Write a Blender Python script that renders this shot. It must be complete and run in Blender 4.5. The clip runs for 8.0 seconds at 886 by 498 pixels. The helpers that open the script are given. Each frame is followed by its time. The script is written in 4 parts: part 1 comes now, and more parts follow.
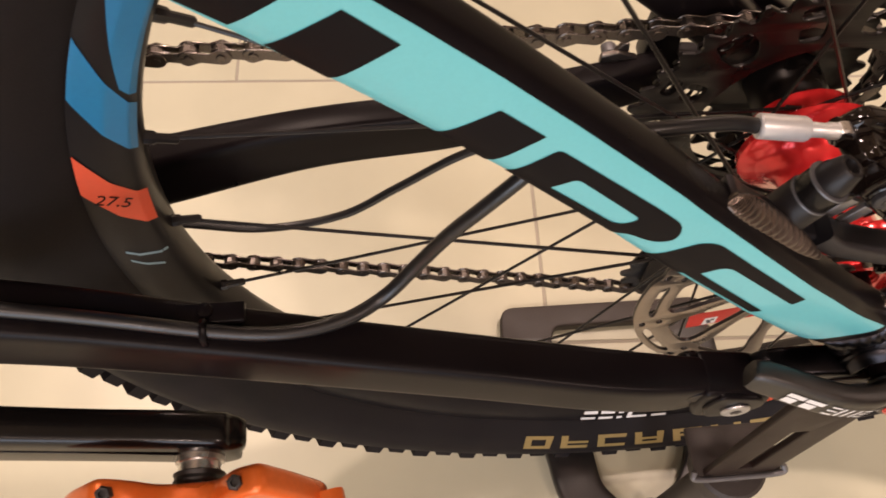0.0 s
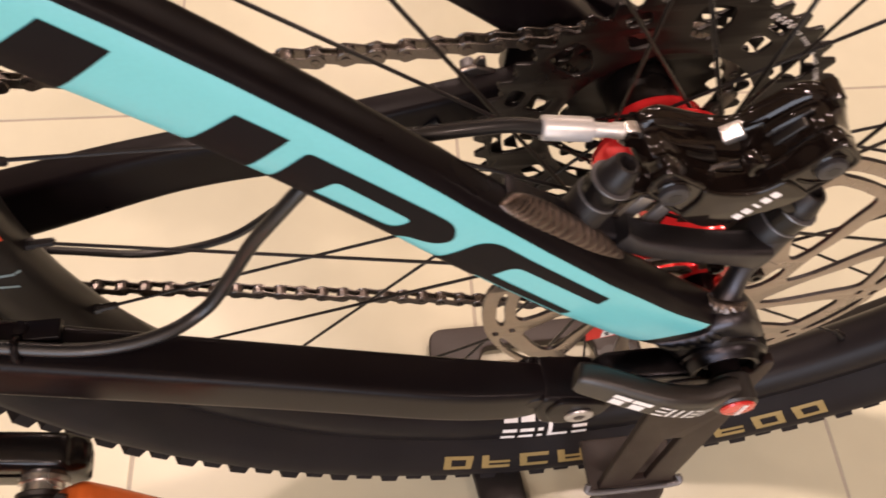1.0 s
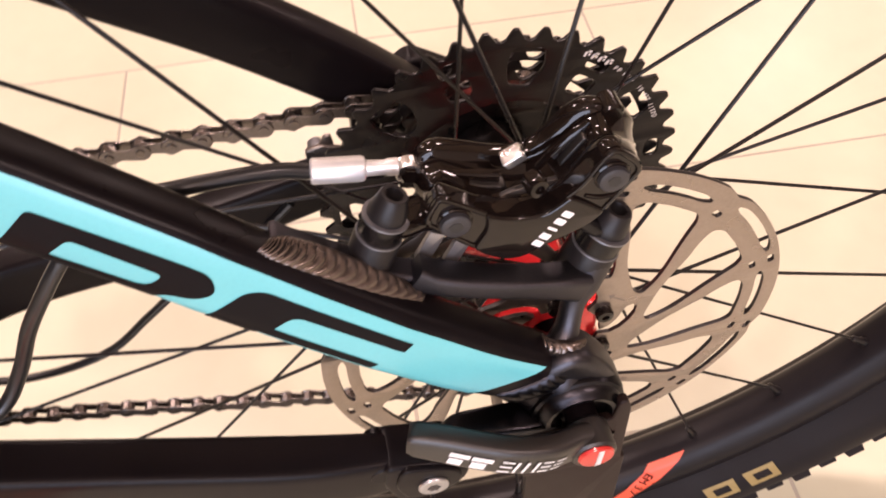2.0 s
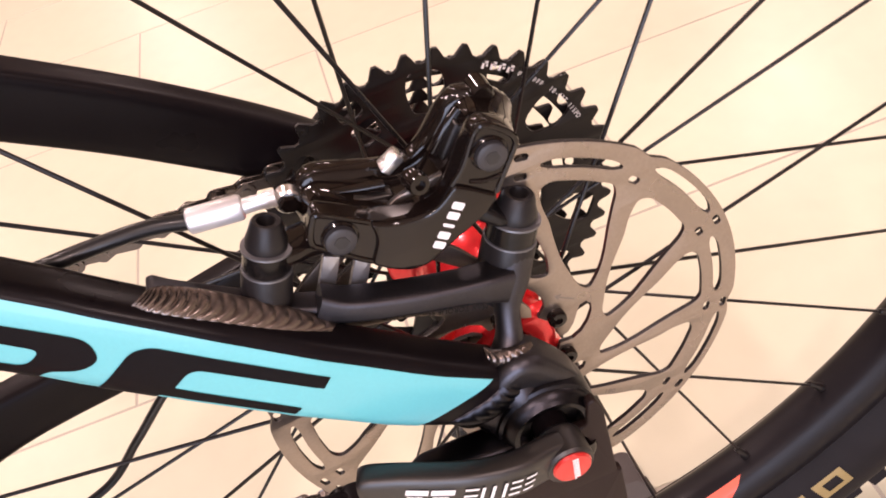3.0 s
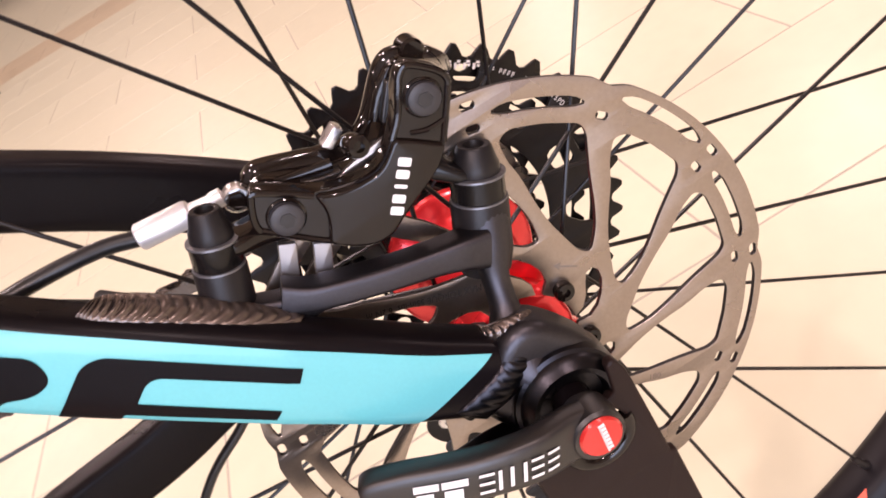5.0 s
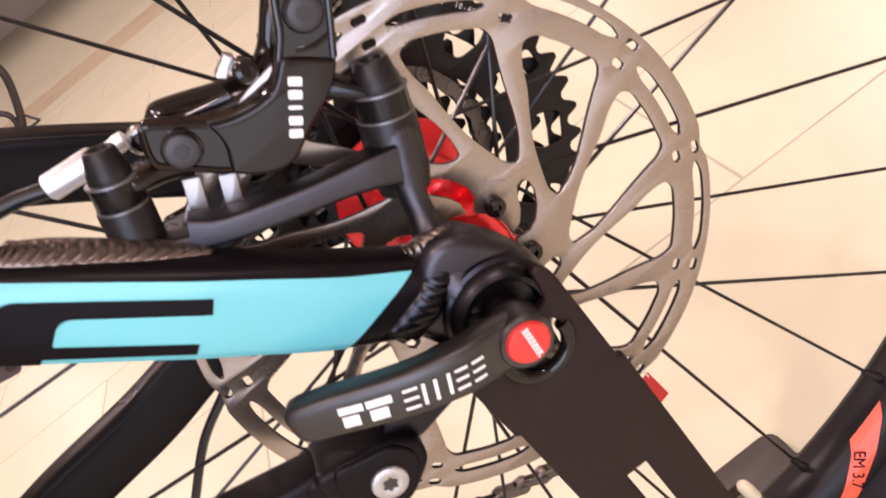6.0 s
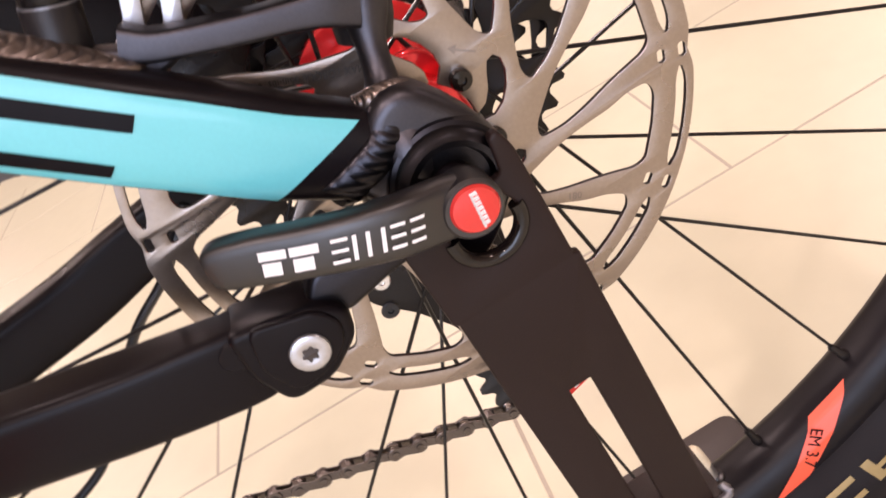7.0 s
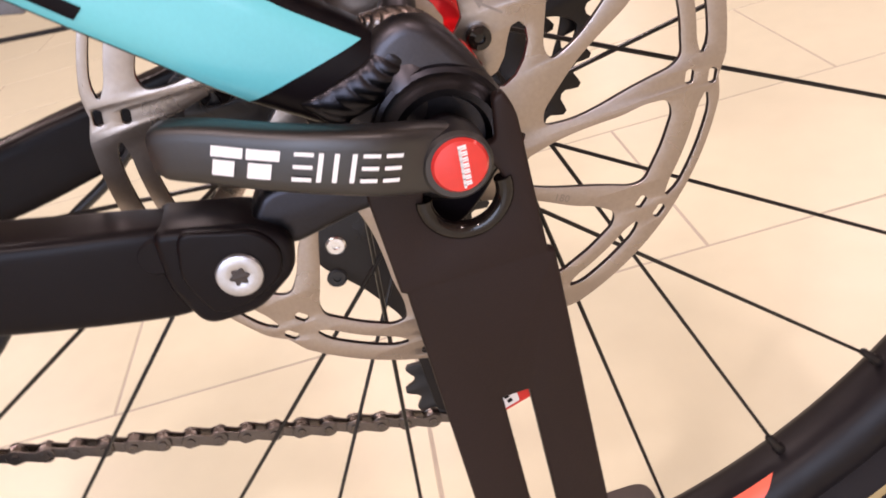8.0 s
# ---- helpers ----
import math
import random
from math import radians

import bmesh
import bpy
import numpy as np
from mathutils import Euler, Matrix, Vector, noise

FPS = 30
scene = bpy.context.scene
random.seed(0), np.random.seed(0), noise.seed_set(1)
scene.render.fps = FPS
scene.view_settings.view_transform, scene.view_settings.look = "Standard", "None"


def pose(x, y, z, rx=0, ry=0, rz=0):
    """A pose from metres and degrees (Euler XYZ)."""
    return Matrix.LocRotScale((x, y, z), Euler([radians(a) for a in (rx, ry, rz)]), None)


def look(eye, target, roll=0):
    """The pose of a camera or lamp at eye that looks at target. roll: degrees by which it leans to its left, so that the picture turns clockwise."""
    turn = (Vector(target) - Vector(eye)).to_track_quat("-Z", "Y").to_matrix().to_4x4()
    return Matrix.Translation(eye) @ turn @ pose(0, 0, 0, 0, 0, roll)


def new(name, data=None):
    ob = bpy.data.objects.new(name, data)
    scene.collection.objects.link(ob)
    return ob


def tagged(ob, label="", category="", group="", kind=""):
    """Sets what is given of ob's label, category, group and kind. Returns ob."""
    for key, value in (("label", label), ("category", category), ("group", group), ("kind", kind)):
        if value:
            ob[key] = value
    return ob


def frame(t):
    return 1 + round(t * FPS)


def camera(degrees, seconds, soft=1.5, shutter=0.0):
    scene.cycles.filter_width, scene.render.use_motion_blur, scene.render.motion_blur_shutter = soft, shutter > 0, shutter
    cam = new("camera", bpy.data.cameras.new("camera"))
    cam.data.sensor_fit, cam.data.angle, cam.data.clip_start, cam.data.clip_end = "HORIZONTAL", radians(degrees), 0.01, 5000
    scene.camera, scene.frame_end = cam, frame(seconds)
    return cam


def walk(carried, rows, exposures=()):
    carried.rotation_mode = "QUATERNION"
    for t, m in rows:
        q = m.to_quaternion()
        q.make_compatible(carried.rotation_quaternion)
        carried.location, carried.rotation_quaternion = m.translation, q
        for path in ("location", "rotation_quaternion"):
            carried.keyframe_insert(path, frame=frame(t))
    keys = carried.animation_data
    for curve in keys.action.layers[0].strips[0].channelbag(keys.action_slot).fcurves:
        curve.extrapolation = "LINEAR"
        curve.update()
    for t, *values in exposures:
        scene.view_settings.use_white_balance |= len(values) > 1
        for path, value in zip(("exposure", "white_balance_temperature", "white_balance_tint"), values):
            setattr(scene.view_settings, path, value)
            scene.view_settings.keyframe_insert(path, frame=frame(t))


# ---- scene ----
cam = camera(55.57, 8.0, soft=1.7, shutter=0.4)
walk(cam, [
    (0, look((-0.1940, -0.1845, 0.6633), (-0.1692, -0.0450, 0.3989), 5.41)),
    (0.5, look((-0.1675, -0.1902, 0.6662), (-0.1445, -0.0474, 0.4034), 4.06)),
    (1, look((-0.1314, -0.1994, 0.6642), (-0.1063, -0.0499, 0.4053), 3.18)),
    (1.5, look((-0.0901, -0.2137, 0.6548), (-0.0603, -0.0529, 0.4033), 2.19)),
    (1.7, look((-0.0788, -0.2171, 0.6488), (-0.0492, -0.0467, 0.4036), 0.22)),
    (2.8, look((-0.0347, -0.2431, 0.6109), (-0.0135, -0.0257, 0.4052), -16.93)),
    (3, look((-0.0272, -0.2475, 0.6023), (-0.0089, -0.0274, 0.3993), -19.52)),
    (3.5, look((-0.0280, -0.2529, 0.5777), (-0.0020, -0.0173, 0.3938), -20.84)),
    (4, look((-0.0275, -0.2588, 0.5589), (0.0017, -0.0118, 0.3912), -21.27)),
    (4.2, look((-0.0294, -0.2588, 0.5534), (-0.0031, -0.0109, 0.3865), -22.41)),
    (5.3, look((-0.0069, -0.2775, 0.5404), (-0.0051, -0.0175, 0.3906), -36.59)),
    (5.5, look((-0.0011, -0.2807, 0.5373), (-0.0058, -0.0206, 0.3878), -39.01)),
    (6, look((0.0041, -0.2870, 0.5068), (-0.0034, -0.0269, 0.3574), -39.96)),
    (6.5, look((0.0002, -0.2891, 0.4877), (-0.0059, -0.0296, 0.3373), -39.29)),
    (7, look((-0.0089, -0.2880, 0.4666), (-0.0131, -0.0301, 0.3133), -33.00)),
    (7.5, look((-0.0137, -0.2841, 0.4573), (-0.0101, -0.0256, 0.3050), -24.62)),
    (8, look((-0.0161, -0.2771, 0.4444), (-0.0047, -0.0189, 0.2922), -15.99)),
], exposures=[(0,-0.61,7450,13.5),(0.8,-0.53,7450,14.5),(1.0,-0.48,7400,16),(1.5,-0.17,7150,19),(3.0,-0.08,6700,21.5),(5.5,-0.03,6600,21),(6.0,-0.12,6600,20),(6.5,-0.25,6600,18),(7.0,-0.19,6600,18),(8.0,-0.25,6550,17.5)])

# ---- light ----
world = bpy.data.worlds.new("world")
scene.world = world
world.use_nodes = True
world.node_tree.nodes["Background"].inputs[0].default_value = (1.0, 0.92, 0.80, 1)
world.node_tree.nodes["Background"].inputs[1].default_value = 0.5


def ceiling_or_fill_lamp(x, y, z, size, power, colour=(1.0, 0.81, 0.765)):
    data = bpy.data.lights.new("ceiling_or_fill_lamp", "AREA")
    data.shape, data.size, data.energy, data.color = "DISK", size, power, colour
    ob = new("ceiling_or_fill_lamp", data)
    ob.matrix_world = pose(x, y, z)
    return ob


# all out of view; those at y < 0 and x > 5 are added fill
for lx, ly, power, size in ((-1.1, -2.0, 44, 0.5), (0.6, 0.7, 55, 0.5), (-1.0, 1.2, 52, 0.5), (1.5, -2.0, 44, 0.5), (-0.3, -3.2, 50, 0.5), (-0.2, 3.6, 34, 0.8), (-2.6, 3.8, 32, 0.8), (2.6, 3.6, 32, 0.8), (-1.0, 7.0, 40, 0.8), (2.5, 7.5, 36, 0.8), (-4.0, 7.5, 36, 0.8), (5.8, 0.6, 70, 0.8), (5.4, 5.2, 70, 0.8)):
    ceiling_or_fill_lamp(lx, ly, 2.9, size * 0.5, power)

# cool fill lamp added behind the camera to give black parts a bluish sheen
cool_fill_data = bpy.data.lights.new("cool_fill", "AREA")
cool_fill_data.shape, cool_fill_data.size, cool_fill_data.size_y, cool_fill_data.energy, cool_fill_data.color = "RECTANGLE", 3.4, 1.9, 170, (0.66, 0.78, 1.0)
cool_fill = new("cool_fill", cool_fill_data)
cool_fill.matrix_world = look((-1.4, -3.95, 1.2), (-1.4, 0, 1.0))

# ---- materials ----
AXLE = 0.3626   # height of the axle over the floor


def mat(name, colour, rough=0.5, metal=0.0, coat=0.0, grain=0.0, grain_scale=400.0, bump=0.0, wear=0.0, spread=0.0, streak=None, spec=0.5):
    """A procedural surface: base colour with fine grain, larger blotches, bump and roughness wear."""
    m = bpy.data.materials.new(name)
    m.use_nodes = True
    nt = m.node_tree
    bsdf = nt.nodes["Principled BSDF"]
    bsdf.inputs["Roughness"].default_value = rough
    bsdf.inputs["Metallic"].default_value = metal
    bsdf.inputs["Specular IOR Level"].default_value = spec
    bsdf.inputs["Coat Weight"].default_value = coat
    bsdf.inputs["Coat Roughness"].default_value = 0.06
    coords = nt.nodes.new("ShaderNodeTexCoord")
    fine = nt.nodes.new("ShaderNodeTexNoise")
    fine.inputs["Scale"].default_value = grain_scale
    fine.inputs["Detail"].default_value = 4
    big = nt.nodes.new("ShaderNodeTexNoise")
    big.inputs["Scale"].default_value = 22
    big.inputs["Detail"].default_value = 5
    src = coords.outputs["Object"]
    if streak:
        mp = nt.nodes.new("ShaderNodeMapping")
        mp.inputs["Scale"].default_value = streak
        nt.links.new(src, mp.inputs["Vector"])
        nt.links.new(mp.outputs["Vector"], fine.inputs["Vector"])
    else:
        nt.links.new(src, fine.inputs["Vector"])
    nt.links.new(src, big.inputs["Vector"])
    add = nt.nodes.new("ShaderNodeMath")
    add.operation = "ADD"
    nt.links.new(fine.outputs["Fac"], add.inputs[0])
    nt.links.new(big.outputs["Fac"], add.inputs[1])
    ramp = nt.nodes.new("ShaderNodeMapRange")
    ramp.inputs["From Min"].default_value, ramp.inputs["From Max"].default_value = 0.6, 1.4
    ramp.inputs["To Min"].default_value, ramp.inputs["To Max"].default_value = 1 - grain, 1 + grain
    nt.links.new(add.outputs[0], ramp.inputs["Value"])
    mix = nt.nodes.new("ShaderNodeMix")
    mix.data_type, mix.blend_type = "RGBA", "MULTIPLY"
    mix.inputs["Factor"].default_value = 1
    mix.inputs["A"].default_value = (*colour, 1)
    nt.links.new(ramp.outputs[0], mix.inputs["B"])
    out = mix.outputs["Result"]
    if spread:
        info = nt.nodes.new("ShaderNodeObjectInfo")
        r2 = nt.nodes.new("ShaderNodeMapRange")
        r2.inputs["To Min"].default_value, r2.inputs["To Max"].default_value = 1 - spread, 1 + spread
        nt.links.new(info.outputs["Random"], r2.inputs["Value"])
        mix2 = nt.nodes.new("ShaderNodeMix")
        mix2.data_type, mix2.blend_type = "RGBA", "MULTIPLY"
        mix2.inputs["Factor"].default_value = 1
        nt.links.new(out, mix2.inputs["A"])
        nt.links.new(r2.outputs[0], mix2.inputs["B"])
        out = mix2.outputs["Result"]
    nt.links.new(out, bsdf.inputs["Base Color"])
    if wear:
        r3 = nt.nodes.new("ShaderNodeMapRange")
        r3.inputs["From Min"].default_value, r3.inputs["From Max"].default_value = 0.3, 0.7
        r3.inputs["To Min"].default_value, r3.inputs["To Max"].default_value = max(rough - wear, 0.02), min(rough + wear, 1)
        nt.links.new(big.outputs["Fac"], r3.inputs["Value"])
        nt.links.new(r3.outputs[0], bsdf.inputs["Roughness"])
    if bump:
        b = nt.nodes.new("ShaderNodeBump")
        b.inputs["Strength"].default_value = bump
        b.inputs["Distance"].default_value = 0.0004
        nt.links.new(fine.outputs["Fac"], b.inputs["Height"])
        nt.links.new(b.outputs["Normal"], bsdf.inputs["Normal"])
    return m


SATIN = mat("satin_black_paint", (0.0060, 0.0044, 0.0052), 0.32, coat=0.0, grain=0.12, grain_scale=900, bump=0.05, wear=0.05, spec=0.12)
FORGED = mat("black_forged", (0.034, 0.033, 0.038), 0.34, metal=1.0, grain=0.12, grain_scale=1100, bump=0.08, wear=0.06)
# lighter copy of the forged black, with the bluish-grey sheen put into its colour
SHEEN_BLACK = mat("sheen_black", (0.066, 0.064, 0.072), 0.42, metal=1.0, grain=0.12, grain_scale=1100, bump=0.08, wear=0.06)
RAW_WELD = mat("weld_black", (0.165, 0.134, 0.118), 0.27, metal=0.85, grain=0.25, grain_scale=700, bump=0.12, wear=0.08)
CYAN = mat("turquoise_decal", (0.125, 0.51, 0.55), 0.32, coat=0.2, grain=0.04, grain_scale=900, bump=0.03, wear=0.05)
INK = mat("black_decal", (0.006, 0.005, 0.006), 0.42, grain=0.1, wear=0.05, spec=0.08)
GLOSS = mat("gloss_black", (0.007, 0.0045, 0.0038), 0.06, coat=0.1, grain=0.1, grain_scale=500, bump=0.03, wear=0.02, spec=0.36)
BOLT_BLACK = mat("bolt_black", (0.011, 0.0095, 0.010), 0.38, grain=0.12, grain_scale=900, bump=0.06, wear=0.05, spec=0.3)
CRANK = mat("crank_black", (0.006, 0.0052, 0.0052), 0.22, coat=0.1, grain=0.1, grain_scale=500, bump=0.04, wear=0.05, spec=0.25)
HOSE = mat("hose_black", (0.010, 0.010, 0.011), 0.34, coat=0.1, grain=0.1, wear=0.05)
RUBBER = mat("tyre_rubber", (0.0095, 0.0075, 0.0082), 0.66, grain=0.2, grain_scale=1200, bump=0.2, wear=0.1, spec=0.18)
RIM = mat("rim_black", (0.011, 0.0095, 0.0105), 0.36, grain=0.12, grain_scale=800, bump=0.05, wear=0.08, spec=0.16)
SPOKE = mat("spoke_black", (0.010, 0.0085, 0.0085), 0.3, metal=0.1, grain=0.1, wear=0.05, spec=0.4)
COG = mat("cassette_black", (0.012, 0.010, 0.010), 0.34, metal=0.5, grain=0.2, grain_scale=900, bump=0.08, wear=0.1)
ROTOR = mat("rotor_steel", (0.36, 0.308, 0.272), 0.29, metal=0.92, grain=0.10, grain_scale=900, bump=0.08, wear=0.07)
CHAIN = mat("chain_steel", (0.155, 0.135, 0.122), 0.28, metal=0.9, grain=0.25, grain_scale=900, bump=0.08, wear=0.12)
ROTOR_TURN = ROTOR.node_tree.nodes.new("ShaderNodeTangent")   # the disc is brushed round its axle
ROTOR_TURN.direction_type, ROTOR_TURN.axis = "RADIAL", "Y"
ROTOR.node_tree.links.new(ROTOR_TURN.outputs[0], ROTOR.node_tree.nodes["Principled BSDF"].inputs["Tangent"])
ROTOR.node_tree.nodes["Principled BSDF"].inputs["Anisotropic"].default_value = 0.7
SILVER = mat("aluminium", (0.72, 0.71, 0.70), 0.26, metal=0.95, grain=0.08, grain_scale=900, bump=0.05, wear=0.1)
SLEEVE = mat("silver_sleeve", (0.82, 0.82, 0.82), 0.38, metal=0.6, grain=0.05, wear=0.08)
RED = mat("red_anodised", (0.90, 0.034, 0.040), 0.2, metal=0.5, coat=0.5, grain=0.12, wear=0.05)
RED_CAP = mat("red_cap", (0.62, 0.03, 0.025), 0.2, metal=0.2, coat=0.5, grain=0.08, wear=0.05)
ORANGE = mat("orange_anodised", (0.80, 0.16, 0.03), 0.3, metal=0.35, coat=0.2, grain=0.08, wear=0.08)
ORANGE_DECAL = mat("orange_decal", (0.80, 0.10, 0.045), 0.4, grain=0.04, wear=0.04)
RED_CARD = mat("red_card", (0.62, 0.030, 0.022), 0.5, grain=0.05, wear=0.05)
BLUE_DECAL = mat("blue_decal", (0.002, 0.17, 0.36), 0.4, grain=0.05, wear=0.04)
WHITE = mat("white_print", (0.80, 0.79, 0.78), 0.45, grain=0.03)
GOLD = mat("gold_print", (0.27, 0.195, 0.072), 0.5, metal=0.2, grain=0.1)
PALE = mat("pale_print", (0.20, 0.30, 0.34), 0.5, grain=0.1)
LEVER = mat("lever_black", (0.0085, 0.0068, 0.0066), 0.42, grain=0.12, grain_scale=900, bump=0.08, wear=0.05, spec=0.8)
STAND = mat("stand_powder_coat", (0.0160, 0.0084, 0.0070), 0.48, grain=0.15, grain_scale=1400, bump=0.12, wear=0.06, spec=0.2)
STAND_DARK = mat("stand_base", (0.034, 0.026, 0.023), 0.55, grain=0.2, grain_scale=900, bump=0.1, wear=0.1, spec=0.5)
BOLT = mat("zinc_bolt", (0.48, 0.48, 0.50), 0.36, metal=0.9, grain=0.12, grain_scale=900, bump=0.06, wear=0.1)
GREY = mat("grey_anodised", (0.16, 0.16, 0.17), 0.36, metal=0.6, grain=0.08, grain_scale=900, bump=0.05, wear=0.08)
CLEAR_CAP = mat("cloudy_plastic", (0.74, 0.66, 0.48), 0.22, coat=0.4, grain=0.12, grain_scale=600, bump=0.04, wear=0.06)
CAP = mat("dull_cap", (0.026, 0.025, 0.028), 0.45, grain=0.12, grain_scale=900, bump=0.06)
STEEL = mat("pad_steel", (0.36, 0.35, 0.36), 0.3, metal=0.9, grain=0.06, wear=0.06)
PAD = mat("dark_pad_steel", (0.07, 0.066, 0.064), 0.3, metal=0.9, grain=0.15, grain_scale=900, bump=0.1, wear=0.08)
PULLEY = mat("pulley_plastic", (0.015, 0.014, 0.014), 0.5, grain=0.1)
WALL = mat("wall_paint", (0.62, 0.56, 0.51), 0.8, grain=0.04, grain_scale=60)
CEILING = mat("ceiling_paint", (0.60, 0.48, 0.41), 0.85, grain=0.05, grain_scale=60)
TILE = mat("cream_tile", (0.577, 0.568, 0.432), 0.31, grain=0.03, grain_scale=35, bump=0.02, wear=0.025, spread=0.025, spec=0.4)
# darker tone for two far rows of tiles
TILE_BAND = mat("darker_tile", (0.50, 0.43, 0.30), 0.31, grain=0.03, grain_scale=35, bump=0.02, wear=0.025, spread=0.025, spec=0.4)
GROUT = mat("grout", (0.40, 0.37, 0.305), 0.85, grain=0.1, grain_scale=900, bump=0.2)

# ---- helpers for shapes; millimetres from the axle: x to the rear, y to the drive side, z up ----


def P(x, y, z):
    return Vector((x / 1000, y / 1000, z / 1000 + AXLE))


def smooth(me, angle=35):
    me.polygons.foreach_set("use_smooth", [True] * len(me.polygons))
    me.set_sharp_from_angle(angle=radians(angle))


def part(name, bm, material, parent=None, label="", angle=35):
    """Links a bmesh or a mesh as one object, under a thing or a part."""
    if isinstance(bm, bmesh.types.BMesh):
        bmesh.ops.recalc_face_normals(bm, faces=bm.faces)
        me = bpy.data.meshes.new(name)
        bm.to_mesh(me)
        bm.free()
    else:
        me = bm
    if material:
        me.materials.clear()
        me.materials.append(material)
    smooth(me, angle)
    ob = new(name, me)
    if parent:
        ob.parent = parent
    if label:
        tagged(ob, label)
    return ob


def thing(name, label, category, group="", at=(0, 0, 0)):
    ob = new(name)
    ob.location = at
    return tagged(ob, label, category, group)


def frames_along(path):
    """Tangent and two normals at each point, with the second kept near the axle's direction."""
    out = []
    for i, p in enumerate(path):
        t = (path[min(i + 1, len(path) - 1)] - path[max(i - 1, 0)]).normalized()
        side = Vector((0, 1, 0)) - t * t.y
        if side.length < 0.2:
            side = Vector((1, 0, 0)) - t * t.x
        side.normalize()
        out.append((p, t, side, side.cross(t).normalized()))
    return out


def spline(points, n=8):
    """Catmull-Rom through points of (x, y, z, ...) numbers."""
    pts = [np.array(p, float) for p in points]
    pts = [2 * pts[0] - pts[1], *pts, 2 * pts[-1] - pts[-2]]
    out = []
    for i in range(1, len(pts) - 2):
        a, b, c, d = pts[i - 1:i + 3]
        for k in range(n):
            u = k / n
            out.append(0.5 * (2 * b + (c - a) * u + (2 * a - 5 * b + 4 * c - d) * u * u + (3 * b - a - 3 * c + d) * u ** 3))
    out.append(pts[-2])
    return out


def loft(bm, rings, caps=True):
    vs = [[bm.verts.new(p) for p in ring] for ring in rings]
    n = len(vs[0])
    for a, b in zip(vs, vs[1:]):
        for i in range(n):
            bm.faces.new((a[i], a[(i + 1) % n], b[(i + 1) % n], b[i]))
    if caps:
        bm.faces.new(vs[0][::-1])
        bm.faces.new(vs[-1])
    return vs


def superpoint(angle, w, h, power):
    c, s = math.cos(angle), math.sin(angle)
    return (math.copysign(abs(c) ** (2 / power), c) * w / 2, math.copysign(abs(s) ** (2 / power), s) * h / 2)


def stay(points, power=4.0, n=28, steps=8):
    """A bar of rounded-rectangle section through rows of x, y, z, width, height in millimetres."""
    rows = spline(points, steps)
    path = [P(*r[:3]) for r in rows]
    bm = bmesh.new()
    rings = []
    for (p, t, side, up), r in zip(frames_along(path), rows):
        ring = []
        for k in range(n):
            a, b = superpoint(2 * math.pi * k / n, r[3], r[4], power)
            ring.append(p + side * (a / 1000) + up * (b / 1000))
        rings.append(ring)
    loft(bm, rings)
    return bm


def tube(points, radius, n=10, steps=8, bm=None):
    rows = spline(points, steps) if steps > 1 else [np.array(p, float) for p in points]
    path = [P(*r[:3]) for r in rows]
    bm = bm or bmesh.new()
    rings = []
    for i, (p, t, side, up) in enumerate(frames_along(path)):
        rad = (rows[i][3] if len(rows[i]) > 3 else radius) / 1000
        rings.append([p + (side * math.cos(a) + up * math.sin(a)) * rad for a in (2 * math.pi * k / n for k in range(n))])
    loft(bm, rings)
    return bm


def rod(a, b, r0, r1=None, n=14, bm=None):
    return tube([(*a, r0), (*b, r0 if r1 is None else r1)], 1, n, 1, bm)


def turned(profile, a, b, n=24, bm=None):
    """A lathe along the line a to b: rows of (millimetres along it, radius)."""
    bm = bm or bmesh.new()
    a, b = P(*a), P(*b)
    t = (b - a).normalized()
    side = t.orthogonal().normalized()
    up = t.cross(side)
    rings = [[a + t * (d / 1000) + (side * math.cos(q) + up * math.sin(q)) * (r / 1000) for q in (2 * math.pi * k / n for k in range(n))] for d, r in profile]
    loft(bm, rings)
    return bm


def ring_about_axle(profile, n=96, bm=None):
    """A closed section of (radius, y) turned round the axle."""
    bm = bm or bmesh.new()
    rows = []
    for k in range(n):
        a = 2 * math.pi * k / n
        rows.append([bm.verts.new(P(r * math.cos(a), y, r * math.sin(a))) for r, y in profile])
    m = len(profile)
    for k in range(n):
        a, b = rows[k], rows[(k + 1) % n]
        for i in range(m):
            bm.faces.new((a[i], a[(i + 1) % m], b[(i + 1) % m], b[i]))
    return bm


def polar(r, a):
    return (r * math.cos(radians(a)), r * math.sin(radians(a)))


def rounded(points, radius, n=5):
    """A polygon with its corners rounded."""
    out = []
    count = len(points)
    for i in range(count):
        p, q, s = (Vector(points[(i + k) % count]) for k in (-1, 0, 1))
        d1, d2 = p - q, s - q
        r = radius[i] if isinstance(radius, (list, tuple)) else radius
        cut = min(r, d1.length * 0.48, d2.length * 0.48)
        a, b = q + d1.normalized() * cut, q + d2.normalized() * cut
        for k in range(n + 1):
            u = k / n
            out.append(tuple(a * (1 - u) ** 2 + q * 2 * u * (1 - u) + b * u * u))
    return out


